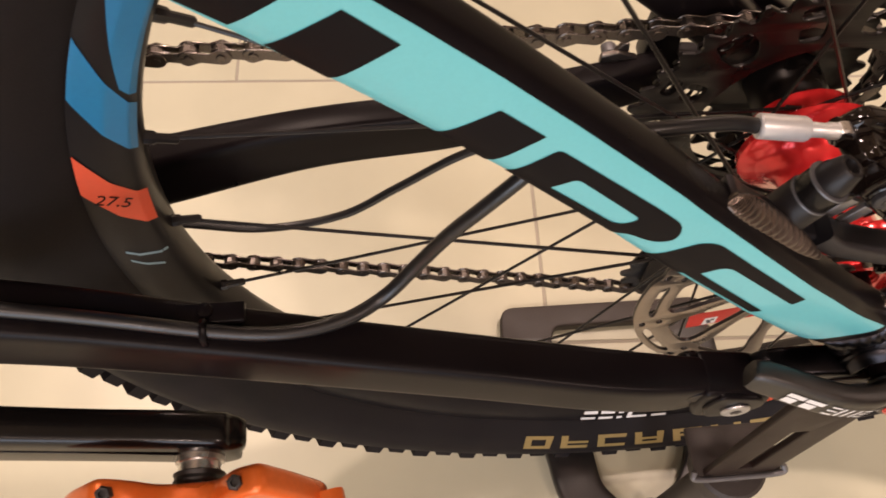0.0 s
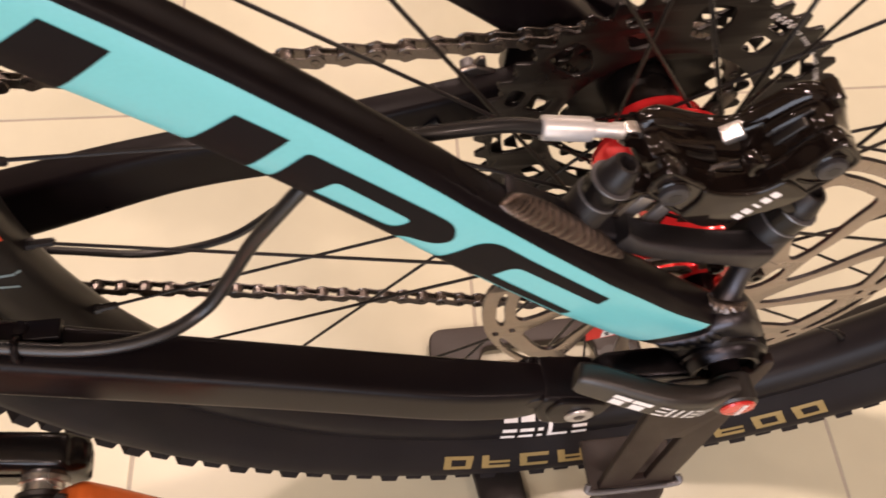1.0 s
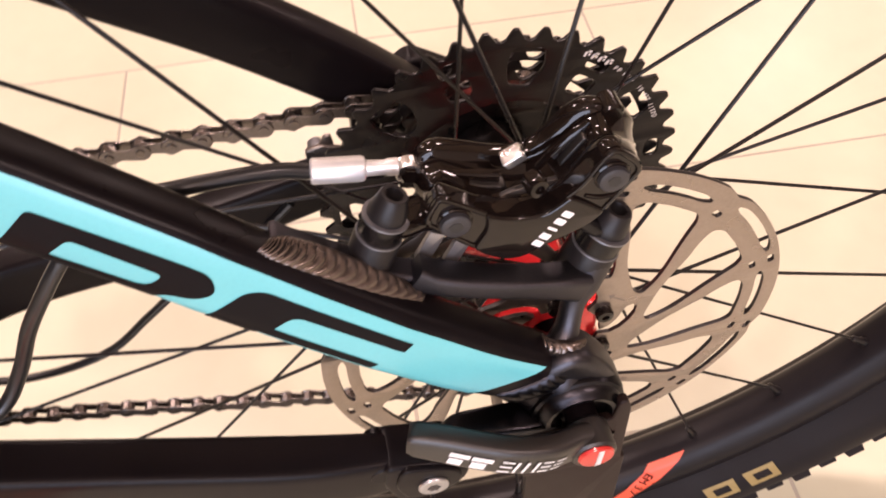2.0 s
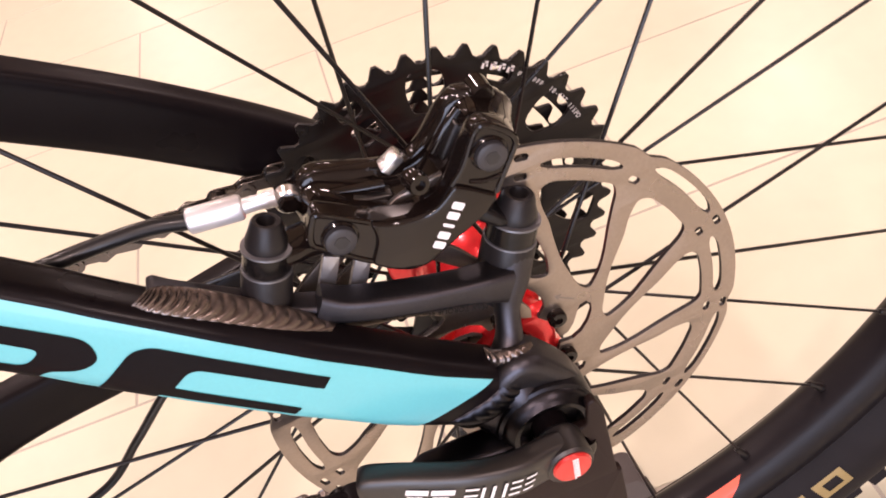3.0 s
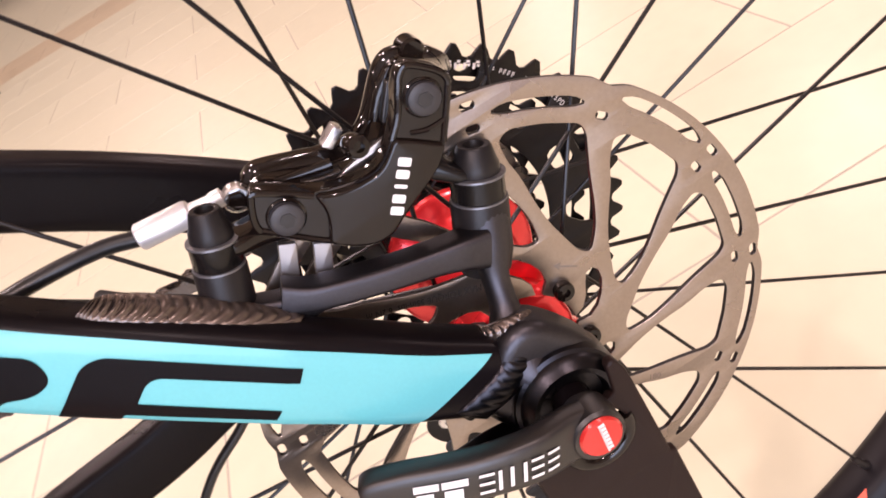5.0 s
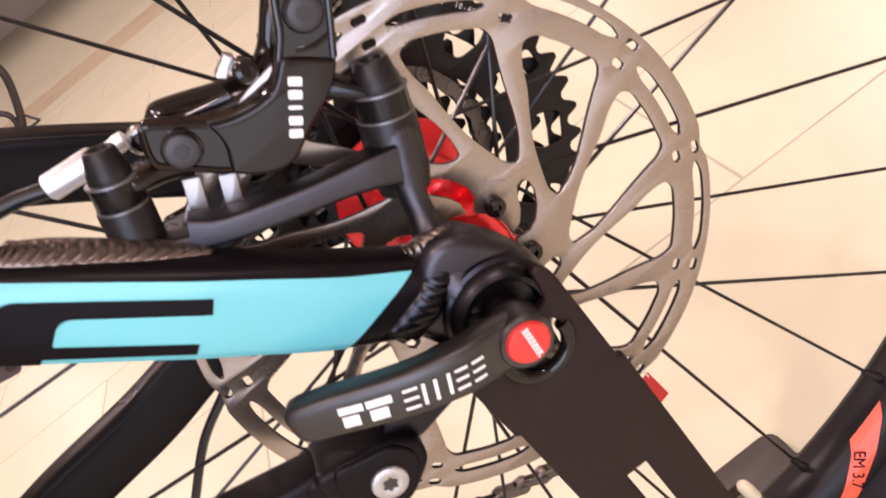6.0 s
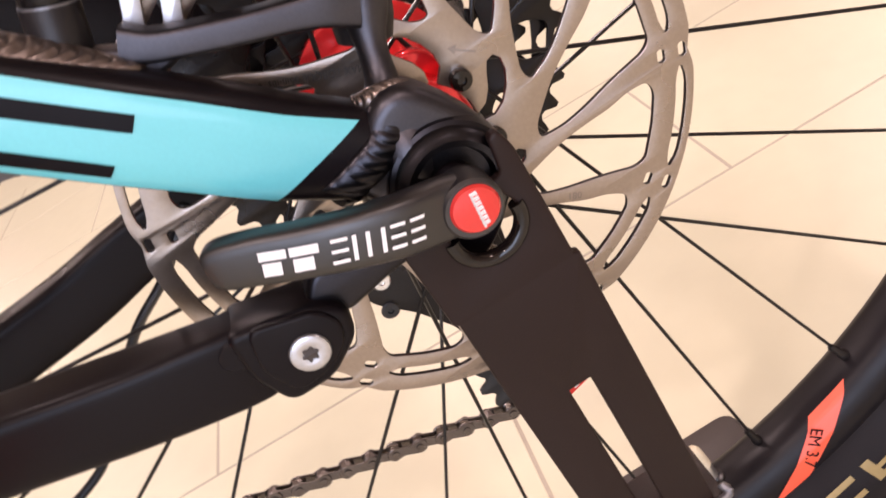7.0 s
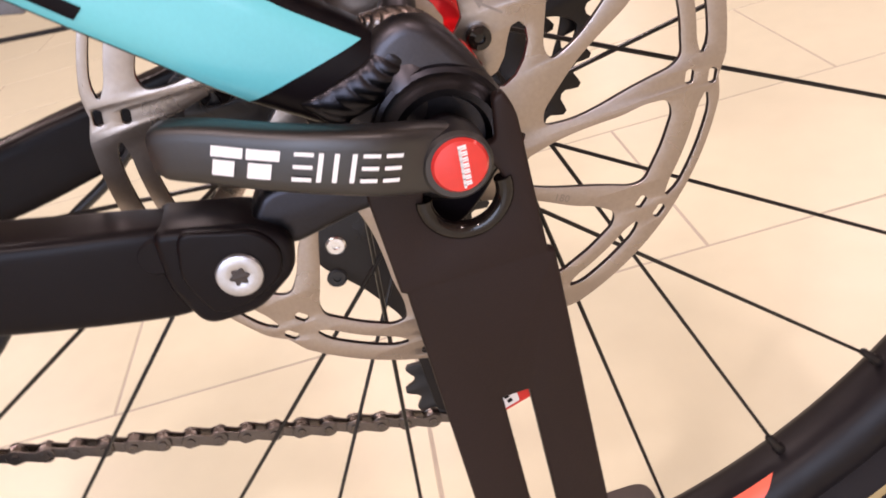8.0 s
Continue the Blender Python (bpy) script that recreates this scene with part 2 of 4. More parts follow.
def plate(outlines, y0, y1, bevel=0.3, res=2):
    """A flat plate across the axle between y0 and y1: outlines of (x, z), the later ones holes. Returns a mesh."""
    cu = bpy.data.curves.new("outline", "CURVE")
    cu.dimensions, cu.fill_mode = "2D", "BOTH"
    for pts in outlines:
        sp = cu.splines.new("POLY")
        sp.points.add(len(pts) - 1)
        for i, (x, z) in enumerate(pts):
            sp.points[i].co = (x / 1000, z / 1000, 0, 1)
        sp.use_cyclic_u = True
    depth = abs(y1 - y0) / 2
    bevel = min(bevel, depth * 0.95)
    cu.extrude, cu.bevel_depth, cu.bevel_resolution, cu.offset = (depth - bevel) / 1000, bevel / 1000, res, -bevel / 1000
    ob = bpy.data.objects.new("outline", cu)
    scene.collection.objects.link(ob)
    deps = bpy.context.evaluated_depsgraph_get()
    me = bpy.data.meshes.new_from_object(ob.evaluated_get(deps))
    bpy.data.objects.remove(ob)
    bpy.data.curves.remove(cu)
    turn = Matrix(((1, 0, 0, 0), (0, 0, -1, (y0 + y1) / 2000), (0, 1, 0, AXLE), (0, 0, 0, 1)))
    me.transform(turn)
    bm = bmesh.new()
    bm.from_mesh(me)
    bmesh.ops.remove_doubles(bm, verts=bm.verts, dist=1e-6)
    bmesh.ops.recalc_face_normals(bm, faces=bm.faces)
    bm.to_mesh(me)
    bm.free()
    return me


def box(bm, x0, x1, y0, y1, z0, z1):
    made = bmesh.ops.create_cube(bm, size=1)["verts"]
    for v in made:
        v.co = P(x0 + (x1 - x0) * (v.co.x + 0.5), y0 + (y1 - y0) * (v.co.y + 0.5), z0 + (z1 - z0) * (v.co.z + 0.5))
    return made


def soft_box(x0, x1, y0, y1, z0, z1, bevel=1.0, segments=3):
    bm = bmesh.new()
    box(bm, x0, x1, y0, y1, z0, z1)
    bmesh.ops.bevel(bm, geom=bm.edges[:], offset=bevel / 1000, segments=segments, affect="EDGES", profile=0.5)
    return bm


def draped(surface, corners, lift, bm=None, n=8, m=4):
    """A thin patch laid on surface(u, v): four corners (u, v) in order round the patch, standing off by lift millimetres."""
    bm = bm or bmesh.new()
    c = [Vector(q) for q in corners]
    rows = []
    for i in range(n + 1):
        row = []
        for j in range(m + 1):
            u, v = i / n, j / m
            q = (c[0] * (1 - u) + c[1] * u) * (1 - v) + (c[3] * (1 - u) + c[2] * u) * v
            p, nrm = surface(q.x, q.y)
            row.append(bm.verts.new(p + nrm * (lift / 1000)))
        rows.append(row)
    for a, b in zip(rows, rows[1:]):
        for j in range(m):
            bm.faces.new((a[j], b[j], b[j + 1], a[j + 1]))
    return bm


# ---- the room ----
TILT = radians(-2.6)      # the tiles lie slightly askew to the bicycle
TILE_L, TILE_W, JOINT = 0.564, 0.285, 0.0030
floor = part("floor", soft_box(-10000, 8000, -4000, 14000, -AXLE * 1000 - 60, -AXLE * 1000 - 0.6, 1), GROUT, None, "cream porcelain tile floor with thin grey joints")
tagged(floor, category="floor", kind="structure")


def tile_mesh():
    bm = bmesh.new()
    made = bmesh.ops.create_cube(bm, size=1)["verts"]
    for v in made:
        v.co = Vector((v.co.x * (TILE_L - JOINT), v.co.y * (TILE_W - JOINT), v.co.z * 0.010))
    bmesh.ops.bevel(bm, geom=[e for e in bm.edges if all(v.co.z > 0 for v in e.verts)], offset=0.0004, segments=1, affect="EDGES")
    me = bpy.data.meshes.new("tile")
    bm.to_mesh(me)
    bm.free()
    me.materials.append(TILE)
    return me


for wall, x0, x1, y0, y1 in (("wall_west", -10100, -10000, -4000, 14000), ("wall_east", 8000, 8100, -4000, 14000), ("wall_north", -10100, 8100, 14000, 14100)):
    w = part(wall, soft_box(x0, x1, y0, y1, -AXLE * 1000, 3000 - AXLE * 1000, 2), WALL, None, "plain light beige painted shop wall")
    tagged(w, category="wall", kind="structure")
# the opening is added for the cool fill lamp and stays out of view
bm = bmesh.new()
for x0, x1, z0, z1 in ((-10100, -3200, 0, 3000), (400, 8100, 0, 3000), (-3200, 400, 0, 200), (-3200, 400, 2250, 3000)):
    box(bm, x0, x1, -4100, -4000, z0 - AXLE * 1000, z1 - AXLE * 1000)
tagged(part("wall_south", bm, WALL, None, "plain light beige painted shop wall with an opening added for the fill lamp"), category="wall", kind="structure")
ceiling = part("ceiling", soft_box(-10100, 8100, -4100, 14100, 3000 - AXLE * 1000, 3080 - AXLE * 1000, 2), CEILING, None, "plain light beige painted shop ceiling")
tagged(ceiling, category="ceiling", kind="structure")

# ---- the bicycle ----
bike = thing("bicycle", "black mountain bicycle with turquoise seatstay decal held on a display stand", "bicycle")

# rim, spokes and nipples
rim_section = [(278, -7), (281, -12), (288, -16.5), (298, -18.5), (299.5, -17.5), (299.5, -15.5), (293, -15), (291, 0), (293, 15), (299.5, 15.5), (299.5, 17.5), (298, 18.5), (288, 16.5), (281, 12), (278, 7), (277.2, 0)]
rim = part("rim", ring_about_axle(rim_section, 144), RIM, bike, "matt black wide alloy rim", 50)


def rim_side(r, a):
    """The left side of the rim at a radius and an angle."""
    y = np.interp(r, [278, 281, 288, 298, 299.5], [-7, -12, -16.5, -18.5, -17.5])
    x, z = polar(r, a)
    slope = Vector((-math.cos(radians(a)) * 0.196, -0.98, -math.sin(radians(a)) * 0.196)) if r > 288 else Vector((-math.cos(radians(a)) * 0.38, -0.92, -math.sin(radians(a)) * 0.38))
    return P(x, y, z), slope


SPOKE_STEP = 360 / 28


def lacing(r, a):
    """A point of the lacing, which sits a little off the axle."""
    x, z = polar(r, a)
    return x - 1.4, z - 1.3


for k in range(28):
    a = -62.27 + SPOKE_STEP * k
    kind = k % 4            # 0 right +, 1 left -, 2 right -, 3 left +
    side, seat = (18.2, 29.2) if kind in (0, 2) else (-33.3, 25.9)
    lead = 46.9 if kind in (0, 3) else -46.9
    x0, z0 = lacing(seat, a + lead)
    x1, z1 = lacing(270, a)
    y1 = -0.3 if side > 0 else 1.4
    mid = [x0 + (x1 - x0) * 0.06, side + (y1 - side) * 0.06, z0 + (z1 - z0) * 0.06]
    x2, z2 = lacing(seat, a + lead * 0.98)
    part("spoke", tube([(x2, side + math.copysign(1.5, kind - 1.5), z2), mid, (x1, y1, z1)], 0.84, 8, 3), SPOKE, rim)
    xa, za = lacing(264, a)
    xb, zb = lacing(278, a)
    part("nipple", turned([(0, 1.2), (1, 1.9), (8, 1.9), (9, 2.6), (13, 2.8)], (xa, y1 * 1.05, za), (xb, y1 * 0.9, zb), 8), SPOKE, rim)

# tyre valve with its plastic cap
(xa, za), (xb, zb) = polar(280, -81.55), polar(246, -81.55)
valve = part("valve", turned([(0, 3.2), (17, 3.2), (17.6, 2.6), (20, 2.5)], (xa, 0, za), (xb, 0, zb), 20), SILVER, rim, "bright metal tyre valve stem")
part("valve_nut", turned([(1.2, 4.2), (1.6, 5.2), (4.2, 5.2), (4.8, 4.2)], (xa, 0, za), (xb, 0, zb), 14), SPOKE, valve)
part("valve_cap", turned([(16.5, 3.4), (17, 3.8), (26, 3.9), (30, 3.6), (32, 2.6), (32.8, 1.0), (33, 0.2)], (xa, 0, za), (xb, 0, zb), 20), CLEAR_CAP, valve, "cloudy clear plastic valve cap")

# rim decals
d = draped(rim_side, [(298.3, 167.0), (278.3, 173.9), (278.3, 178.4), (298.3, 171.6)], 0.4, n=24, m=24)
part("decal", d, ORANGE_DECAL, rim, "orange rim sticker with wheel size")
for quad in ([(298.3, 155.8), (298.3, 161.2), (278.5, 168.4), (278.5, 163.2)], [(297, 148), (280, 152), (279, 162.0), (284, 160.6)]):
    part("decal", draped(rim_side, quad, 0.4, n=24, m=24), BLUE_DECAL, rim, "blue rim sticker")
part("decal", draped(rim_side, [(278.3, -64.6), (278.3, -69.9), (298.3, -79.1), (298.3, -74.3)], 0.4, n=24, m=24), ORANGE_DECAL, rim, "orange rim sticker with model number")
# unreadable small lines and maker's letters as bars
for (r0, a0), (r1, a1) in (((292.5, -179.8), (279.5, -177.4)), ((292.5, -178.4), (282.5, -176.0))):
    part("print", draped(rim_side, [(r0, a0), (r1, a1), (r1, a1 + 0.36), (r0, a0 + 0.36)], 0.3, n=6, m=1), PALE, rim)
for a0, width in ((-100.0, 2.1), (-97.4, 2.1), (-94.7, 0.8), (-93.2, 2.9), (-89.6, 2.1)):
    bm = draped(rim_side, [(278.5, a0), (281.5, a0), (281.5, a0 + width), (278.5, a0 + width)], 0.3, n=2, m=3)
    draped(rim_side, [(294, a0), (297, a0), (297, a0 + width), (294, a0 + width)], 0.3, bm, 2, 3)
    if width < 2.5:
        draped(rim_side, [(286.5, a0), (289.5, a0), (289.5, a0 + width), (286.5, a0 + width)], 0.32, bm, 3, 3)
    else:
        draped(rim_side, [(279, a0), (297, a0), (297, a0 + 0.6), (279, a0 + 0.6)], 0.34, bm, 8, 2)
    part("print", bm, WHITE, rim)


def lettering(text, size, m, material, parent, name="lettering", bold=0.0, squash=1.0):
    """Printed characters as a thin mesh; m takes the text's plane (x along, y up) into the world."""
    cu = bpy.data.curves.new("text", "FONT")
    cu.body, cu.size, cu.extrude, cu.offset = text, size / 1000, 0.00005, bold / 1000
    cu.align_x, cu.align_y, cu.resolution_u = "CENTER", "CENTER", 3
    ob = bpy.data.objects.new("text", cu)
    scene.collection.objects.link(ob)
    me = bpy.data.meshes.new_from_object(ob.evaluated_get(bpy.context.evaluated_depsgraph_get()))
    bpy.data.objects.remove(ob)
    bpy.data.curves.remove(cu)
    me.transform(m @ Matrix.Diagonal((squash, 1, 1, 1)))
    return part(name, me, material, parent)


def on_surface(surface, u, v, along, lift):
    """The pose of a print on a surface, its baseline along the given direction."""
    p, nrm = surface(u, v)
    nrm = nrm.normalized()
    x = (Vector(along) - nrm * Vector(along).dot(nrm)).normalized()
    y = nrm.cross(x)
    return Matrix((( x.x, y.x, nrm.x, p.x + nrm.x * lift / 1000), (x.y, y.y, nrm.y, p.y + nrm.y * lift / 1000), (x.z, y.z, nrm.z, p.z + nrm.z * lift / 1000), (0, 0, 0, 1)))


lettering("27.5", 9.0, on_surface(rim_side, 288.5, 173.0, (0.85, 0, -0.5), 0.5), INK, rim, squash=0.85)
lettering("EM 3.7", 9.0, on_surface(rim_side, 287.2, -72.0, (-0.55, 0, -0.83), 0.5), INK, rim, squash=0.85)

# tyre: casing, tread and gold sidewall bars
tyre_section = [(296, -16), (301, -20), (309, -28), (320, -33.5), (331, -34), (341, -31), (348, -24), (352, -13), (353.5, 0), (352, 13), (348, 24), (341, 31), (331, 34), (320, 33.5), (309, 28), (301, 20), (296, 16)]
tyre = part("tyre", ring_about_axle(tyre_section, 160), RUBBER, bike, "wide black knobbly tyre with gold sidewall print", 60)


def tyre_side(r, a):
    y = np.interp(r, [296, 301, 309, 320, 331, 341, 348], [-16, -20, -28, -33.5, -34, -31, -24])
    y2 = np.interp(r + 1, [296, 301, 309, 320, 331, 341, 348], [-16, -20, -28, -33.5, -34, -31, -24])
    x, z = polar(r, a)
    c, s = math.cos(radians(a)), math.sin(radians(a))
    nrm = Vector((c * (y2 - y), -1, s * (y2 - y)))
    return P(x, y, z), nrm.normalized()


def knob_mesh(w, l, h):
    bm = bmesh.new()
    made = bmesh.ops.create_cube(bm, size=1)["verts"]
    for v in made:
        k = 0.86 if v.co.z > 0 else 1.0
        v.co = Vector((v.co.x * w * k, v.co.y * l * k, v.co.z * h)) / 1000
    bmesh.ops.bevel(bm, geom=[e for e in bm.edges if all(v.co.z > 0 for v in e.verts)], offset=0.0006, segments=1, affect="EDGES")
    me = bpy.data.meshes.new("knob")
    bm.to_mesh(me)
    bm.free()
    me.materials.append(RUBBER)
    return me


def knob_pose(r, a, y, lean):
    x, z = polar(r, a)
    return Matrix.Translation(P(x, y, z)) @ Matrix.Rotation(radians(90 - a), 4, "Y") @ Matrix.Rotation(radians(lean), 4, "X")


# gold maker's print on the sidewall, as bars
forms = random.Random(3)
for k in range(10):
    a0, w = -107.5 + 5.3 * k, 4.1
    bm = draped(tyre_side, [(308, a0), (319, a0 + 0.3), (319, a0 + 1.3), (308, a0 + 1.0)], 0.35, n=5, m=2)
    bars = forms.sample([(308, 310.6), (312.4, 314.6), (316.4, 319)], 2)
    for lo, hi in bars:
        draped(tyre_side, [(lo, a0 + 0.9), (hi, a0 + 1.0), (hi, a0 + w), (lo, a0 + w)], 0.35, bm, 2, 3)
    if forms.random() < 0.6:
        draped(tyre_side, [(308, a0 + w - 1.0), (319, a0 + w - 0.8), (319, a0 + w), (308, a0 + w)], 0.4, bm, 5, 2)
    part("print", bm, GOLD, tyre)

# hub
hub = part("hub", ring_about_axle([(8, -50), (14, -50), (16, -47), (17.5, -43), (18.5, -40), (18.5, -36), (16.5, -32), (15.5, -24), (15.5, -8), (17, 2), (21, 7), (24, 9), (29, 10.5), (30.5, 12), (30.5, 15), (29, 16.5), (25, 17.5), (24, 21), (23.5, 28), (8, 28)], 64), RED, bike, "glossy red hub shell")
flange, lobes = [], []
for k in range(120):
    a = 3 * k
    flange.append(polar(20.5 + 4.5 * math.cos(radians(3 * (a - 58))), a))
    lobes.append(polar(18.2 + 4.6 * max(0.0, math.cos(radians(6 * (a - 32)))) ** 1.5, a))
part("spoke_flange", plate([flange, [polar(9, 10 * k) for k in range(36)]], -41, -36, 1.2, 3), RED, hub)
part("rotor_mount", plate([lobes, [polar(9, 10 * k) for k in range(36)]], -52.6, -46, 1.6, 3), RED, hub)
part("freehub", ring_about_axle([(8, 30), (17, 30), (17, 70), (8, 70)], 40), COG, hub)

# brake rotor
A0 = -13.3
outer = []
for k in range(240):
    a = 1.5 * k
    dip = max(0.0, 1 - abs(((a - A0) % 60 + 30) % 60 - 30) / 4.0)
    outer.append(polar(89.7 - 1.6 * dip, a))
holes = []
inner = []
for k in range(6):
    a = 32 + 60 * k
    for r, off in ((18.5, -44), (23.5, -43), (27, -37), (30, -29), (32.6, -21), (33.8, -14.5), (33, -10), (30.5, -9.5), (28, -14), (25, -23), (22, -31), (18.5, -35.5), (18.5, -20), (18.5, 0)):
        inner.append(polar(r, a + off))
holes.append(inner)


def arc_slot(r, a0, a1, w, taper=1.0):
    up, down = [], []
    n = 12
    for i in range(n + 1):
        u = i / n
        h = w / 2 * min(1.0, (math.sin(math.pi * (0.04 + 0.92 * u)) * 2.2) ** taper)
        a = a0 + (a1 - a0) * u
        up.append(polar(r + h, a))
        down.append(polar(r - h, a))
    return up + down[::-1]


for k in range(12):
    a = A0 + 30 * k
    win = [polar(73.0, a + 2.4), polar(76.0, a + 4.8), polar(75.9, a + 14), polar(75.9, a + 22), polar(73.4, a + 25), polar(66.5, a + 23.6), polar(60.5, a + 20), polar(52, a + 15.6), polar(44, a + 8.5), polar(38, a - 4), polar(36, a - 11.5), polar(37.3, a - 18.6), polar(45, a - 13.8), polar(51.5, a - 8.6), polar(61, a - 2.2), polar(68, a + 0.8)]
    holes.append(rounded(win, [5, 3, 3, 3, 5, 5, 4, 4, 5, 4, 2.2, 2.6, 4, 4, 4, 5], 4))
    for r in (86.2, 79.0):
        if k != 2 or r < 80:
            holes.append(arc_slot(r, a - 1.55, a + 1.55, 2.5, 0.9))
    if k % 2 == 0:
        holes.append(arc_slot(82.2, a + 5, a + 25.5, 3.4))
    else:
        holes.append(arc_slot(85.2, a + 3.8, a + 26.5, 3.6))
rotor = part("brake_rotor", plate([outer, *holes], -54.95, -53.05, 0.18, 1), ROTOR, bike, "satin steel ventilated disc brake rotor with black cut edges", 30)
ROTOR_EDGE = mat("blackened_edge", (0.02, 0.017, 0.016), 0.45, metal=0.3, grain=0.15, grain_scale=900)
rotor.data.materials.append(ROTOR_EDGE)
for f in rotor.data.polygons:
    f.material_index = 1 if abs(f.normal.y) < 0.35 else 0
for k in range(6):
    x, z = polar(22, 32 + 60 * k)
    part("bolt", turned([(0, 3.4), (2.4, 3.5), (3.2, 3.1), (3.4, 1.5), (2.2, 1.4)], (x, -54.95, z), (x, -60, z), 18), GLOSS, rotor, "black rotor bolt")
ETCH_DARK = mat("dark_marking", (0.05, 0.045, 0.042), 0.5, metal=0.5, grain=0.2, grain_scale=1500)
ETCH = mat("etched_steel", (0.27, 0.235, 0.21), 0.5, metal=0.8, grain=0.2, grain_scale=1500)
lettering("180", 3.4, Matrix.Translation(P(33, -55.0, -44.5)) @ Matrix.Rotation(radians(90), 4, "X") @ Matrix.Rotation(radians(-25), 4, "Z"), ETCH, rotor)
part("arrow", plate([[(19.7, 21.4), (22.6, 21.0), (21.8, 20.0), (26.8, 16.2), (26.4, 15.7), (21.4, 19.4), (20.7, 18.6)]], -55.05, -54.9, 0.01, 0), ETCH, rotor)
# torque marking along one arm
lettering("MAX TORQUE 55in-lbs  6.2N m", 3.3, Matrix.Translation(P(-20.5, -55.0, 37.0)) @ Matrix.Rotation(radians(90), 4, "X") @ Matrix.Rotation(radians(158), 4, "Z"), ETCH_DARK, rotor, squash=0.84)

# cassette
TEETH = [42, 36, 32, 28, 24, 21, 18, 16, 14, 12, 10]


def cog_outline(t, phase=0.0):
    rp = 11.85 / (2 * math.sin(math.pi / t)) if t == 42 else 12.7 / (2 * math.sin(math.pi / t))
    pts = []
    for k in range(t):
        for f, dr in ((-0.5, -3.1), (-0.33, -2.4), (-0.2, 0.2), (-0.09, 2.2), (0.07, 2.4), (0.18, 0.6), (0.33, -2.3)):
            pts.append(polar(rp + dr, (k + f) * 360 / t + phase))
    return pts


cassette = None
for i, t in enumerate(TEETH):
    rp = 12.7 / (2 * math.sin(math.pi / t))
    if t == 42:
        cuts = [[polar(47, 6 * k) for k in range(60)]]
        for k in range(14):
            a = 360 * k / 14 + 4
            if k % 2:
                cuts.append(rounded([polar(73, a - 5.5), polar(74, a + 5), polar(66, a + 7), polar(55, a + 6), polar(54, a - 3), polar(64, a - 7.5)], 3, 3))
            else:
                cuts.append(rounded([polar(74, a - 4), polar(74, a + 4), polar(67.5, a + 4.5), polar(67, a - 4)], 2.5, 3))
                cuts.append(rounded([polar(64, a - 5), polar(64, a + 5), polar(54, a + 5.5), polar(54, a - 5)], 3, 3))
    else:
        cuts = [[polar(max(17.2, rp - (4.6 if t > 33 else 3.6 if t > 20 else 60)), 360 * k / 60) for k in range(60)]]
    y = 31 + 3.9 * i
    me = plate([cog_outline(t, 1.3 * i), *cuts], y - 0.95, y + 0.95, 0.25, 1)
    if cassette is None:
        cassette = part("cassette", me, COG, bike, "black eleven speed cassette with large sprocket")
        # maker's print on the large sprocket, as bars
        bm = bmesh.new()

        def cog_face(r, a):
            x, z = polar(r, a)
            return P(x, 31 - 0.95, z), Vector((0, -1, 0))

        a = 62.5
        for j, w in enumerate((2.4, 2.4, 2.6, 2.6, 0, 1.3, 1.3, 0, 1.0, 1.0, 1.0, 1.0)):
            if w:
                hgt = 3.4 if j < 4 else 2.0
                draped(cog_face, [(72.0, a), (72.0 + hgt, a), (72.0 + hgt, a - w * 0.35), (72.0, a - w * 0.35)], 0.12, bm, 1, 1)
                draped(cog_face, [(72.0 + hgt * 0.7, a), (72.0 + hgt, a), (72.0 + hgt, a - w * 0.8), (72.0 + hgt * 0.7, a - w * 0.8)], 0.12, bm, 1, 1)
                draped(cog_face, [(72.0 + hgt * 0.3, a - w * 0.55), (72.0 + hgt * 0.6, a - w * 0.55), (72.0 + hgt * 0.6, a - w * 0.85), (72.0 + hgt * 0.3, a - w * 0.85)], 0.12, bm, 1, 1)
            a -= w + 0.45 if w else 1.2
        part("print", bm, WHITE, cassette)
        for j, ch in enumerate("10-42T 11SPD"):
            q = radians(35.6 - 1.45 * j)
            turn = Matrix.Translation(P(73.0 * math.cos(q), 31 - 1.0, 73.0 * math.sin(q))) @ Matrix.Rotation(radians(90), 4, "X") @ Matrix.Rotation(q - math.pi / 2, 4, "Z")
            if ch != " ":
                lettering(ch, 3.2, turn, WHITE, cassette, squash=0.8)
    else:
        part("sprocket", me, COG, cassette)

# seatstays
STAY_DIR = Vector((-0.79, 0, 0.613))
STAY_UP = Vector((0.613, 0, 0.79))


def stay_centre(u):
    """Centre of the left seatstay, u millimetres forward of the tip of the decal."""
    lift = np.interp(u, [-10, 20, 45, 90, 130, 172, 220, 330], [-0.5, -0.5, 1.2, 3.5, 4.2, 2.9, 2.2, 2.0])
    q = Vector((-17, 0, 18.5)) + STAY_DIR * u + STAY_UP * float(lift)
    y = np.interp(u, [-10, 0, 30, 60, 90, 120, 145, 170, 195, 220, 330], [-74.5, -74.5, -74.5, -73.6, -70.8, -66.2, -61.2, -56.4, -52.8, -50.2, -44])
    return q.x, float(y), q.z


STAY_W, STAY_P = 19.0, 3.6


def stay_height(u):
    return float(np.interp(u, [-14, 0, 30, 120, 160, 200, 330], [22, 26, 29, 29, 29, 30, 32]))


def stay_loft():
    bm, rings = bmesh.new(), []
    for u in range(-14, 332, 4):
        x, y, z = stay_centre(u)
        ring = []
        for k in range(40):
            a, b = superpoint(2 * math.pi * k / 40, STAY_W, stay_height(u), STAY_P)
            ring.append(P(x, y + a, z) + STAY_UP * (b / 1000))
        rings.append(ring)
    loft(bm, rings)
    return bm


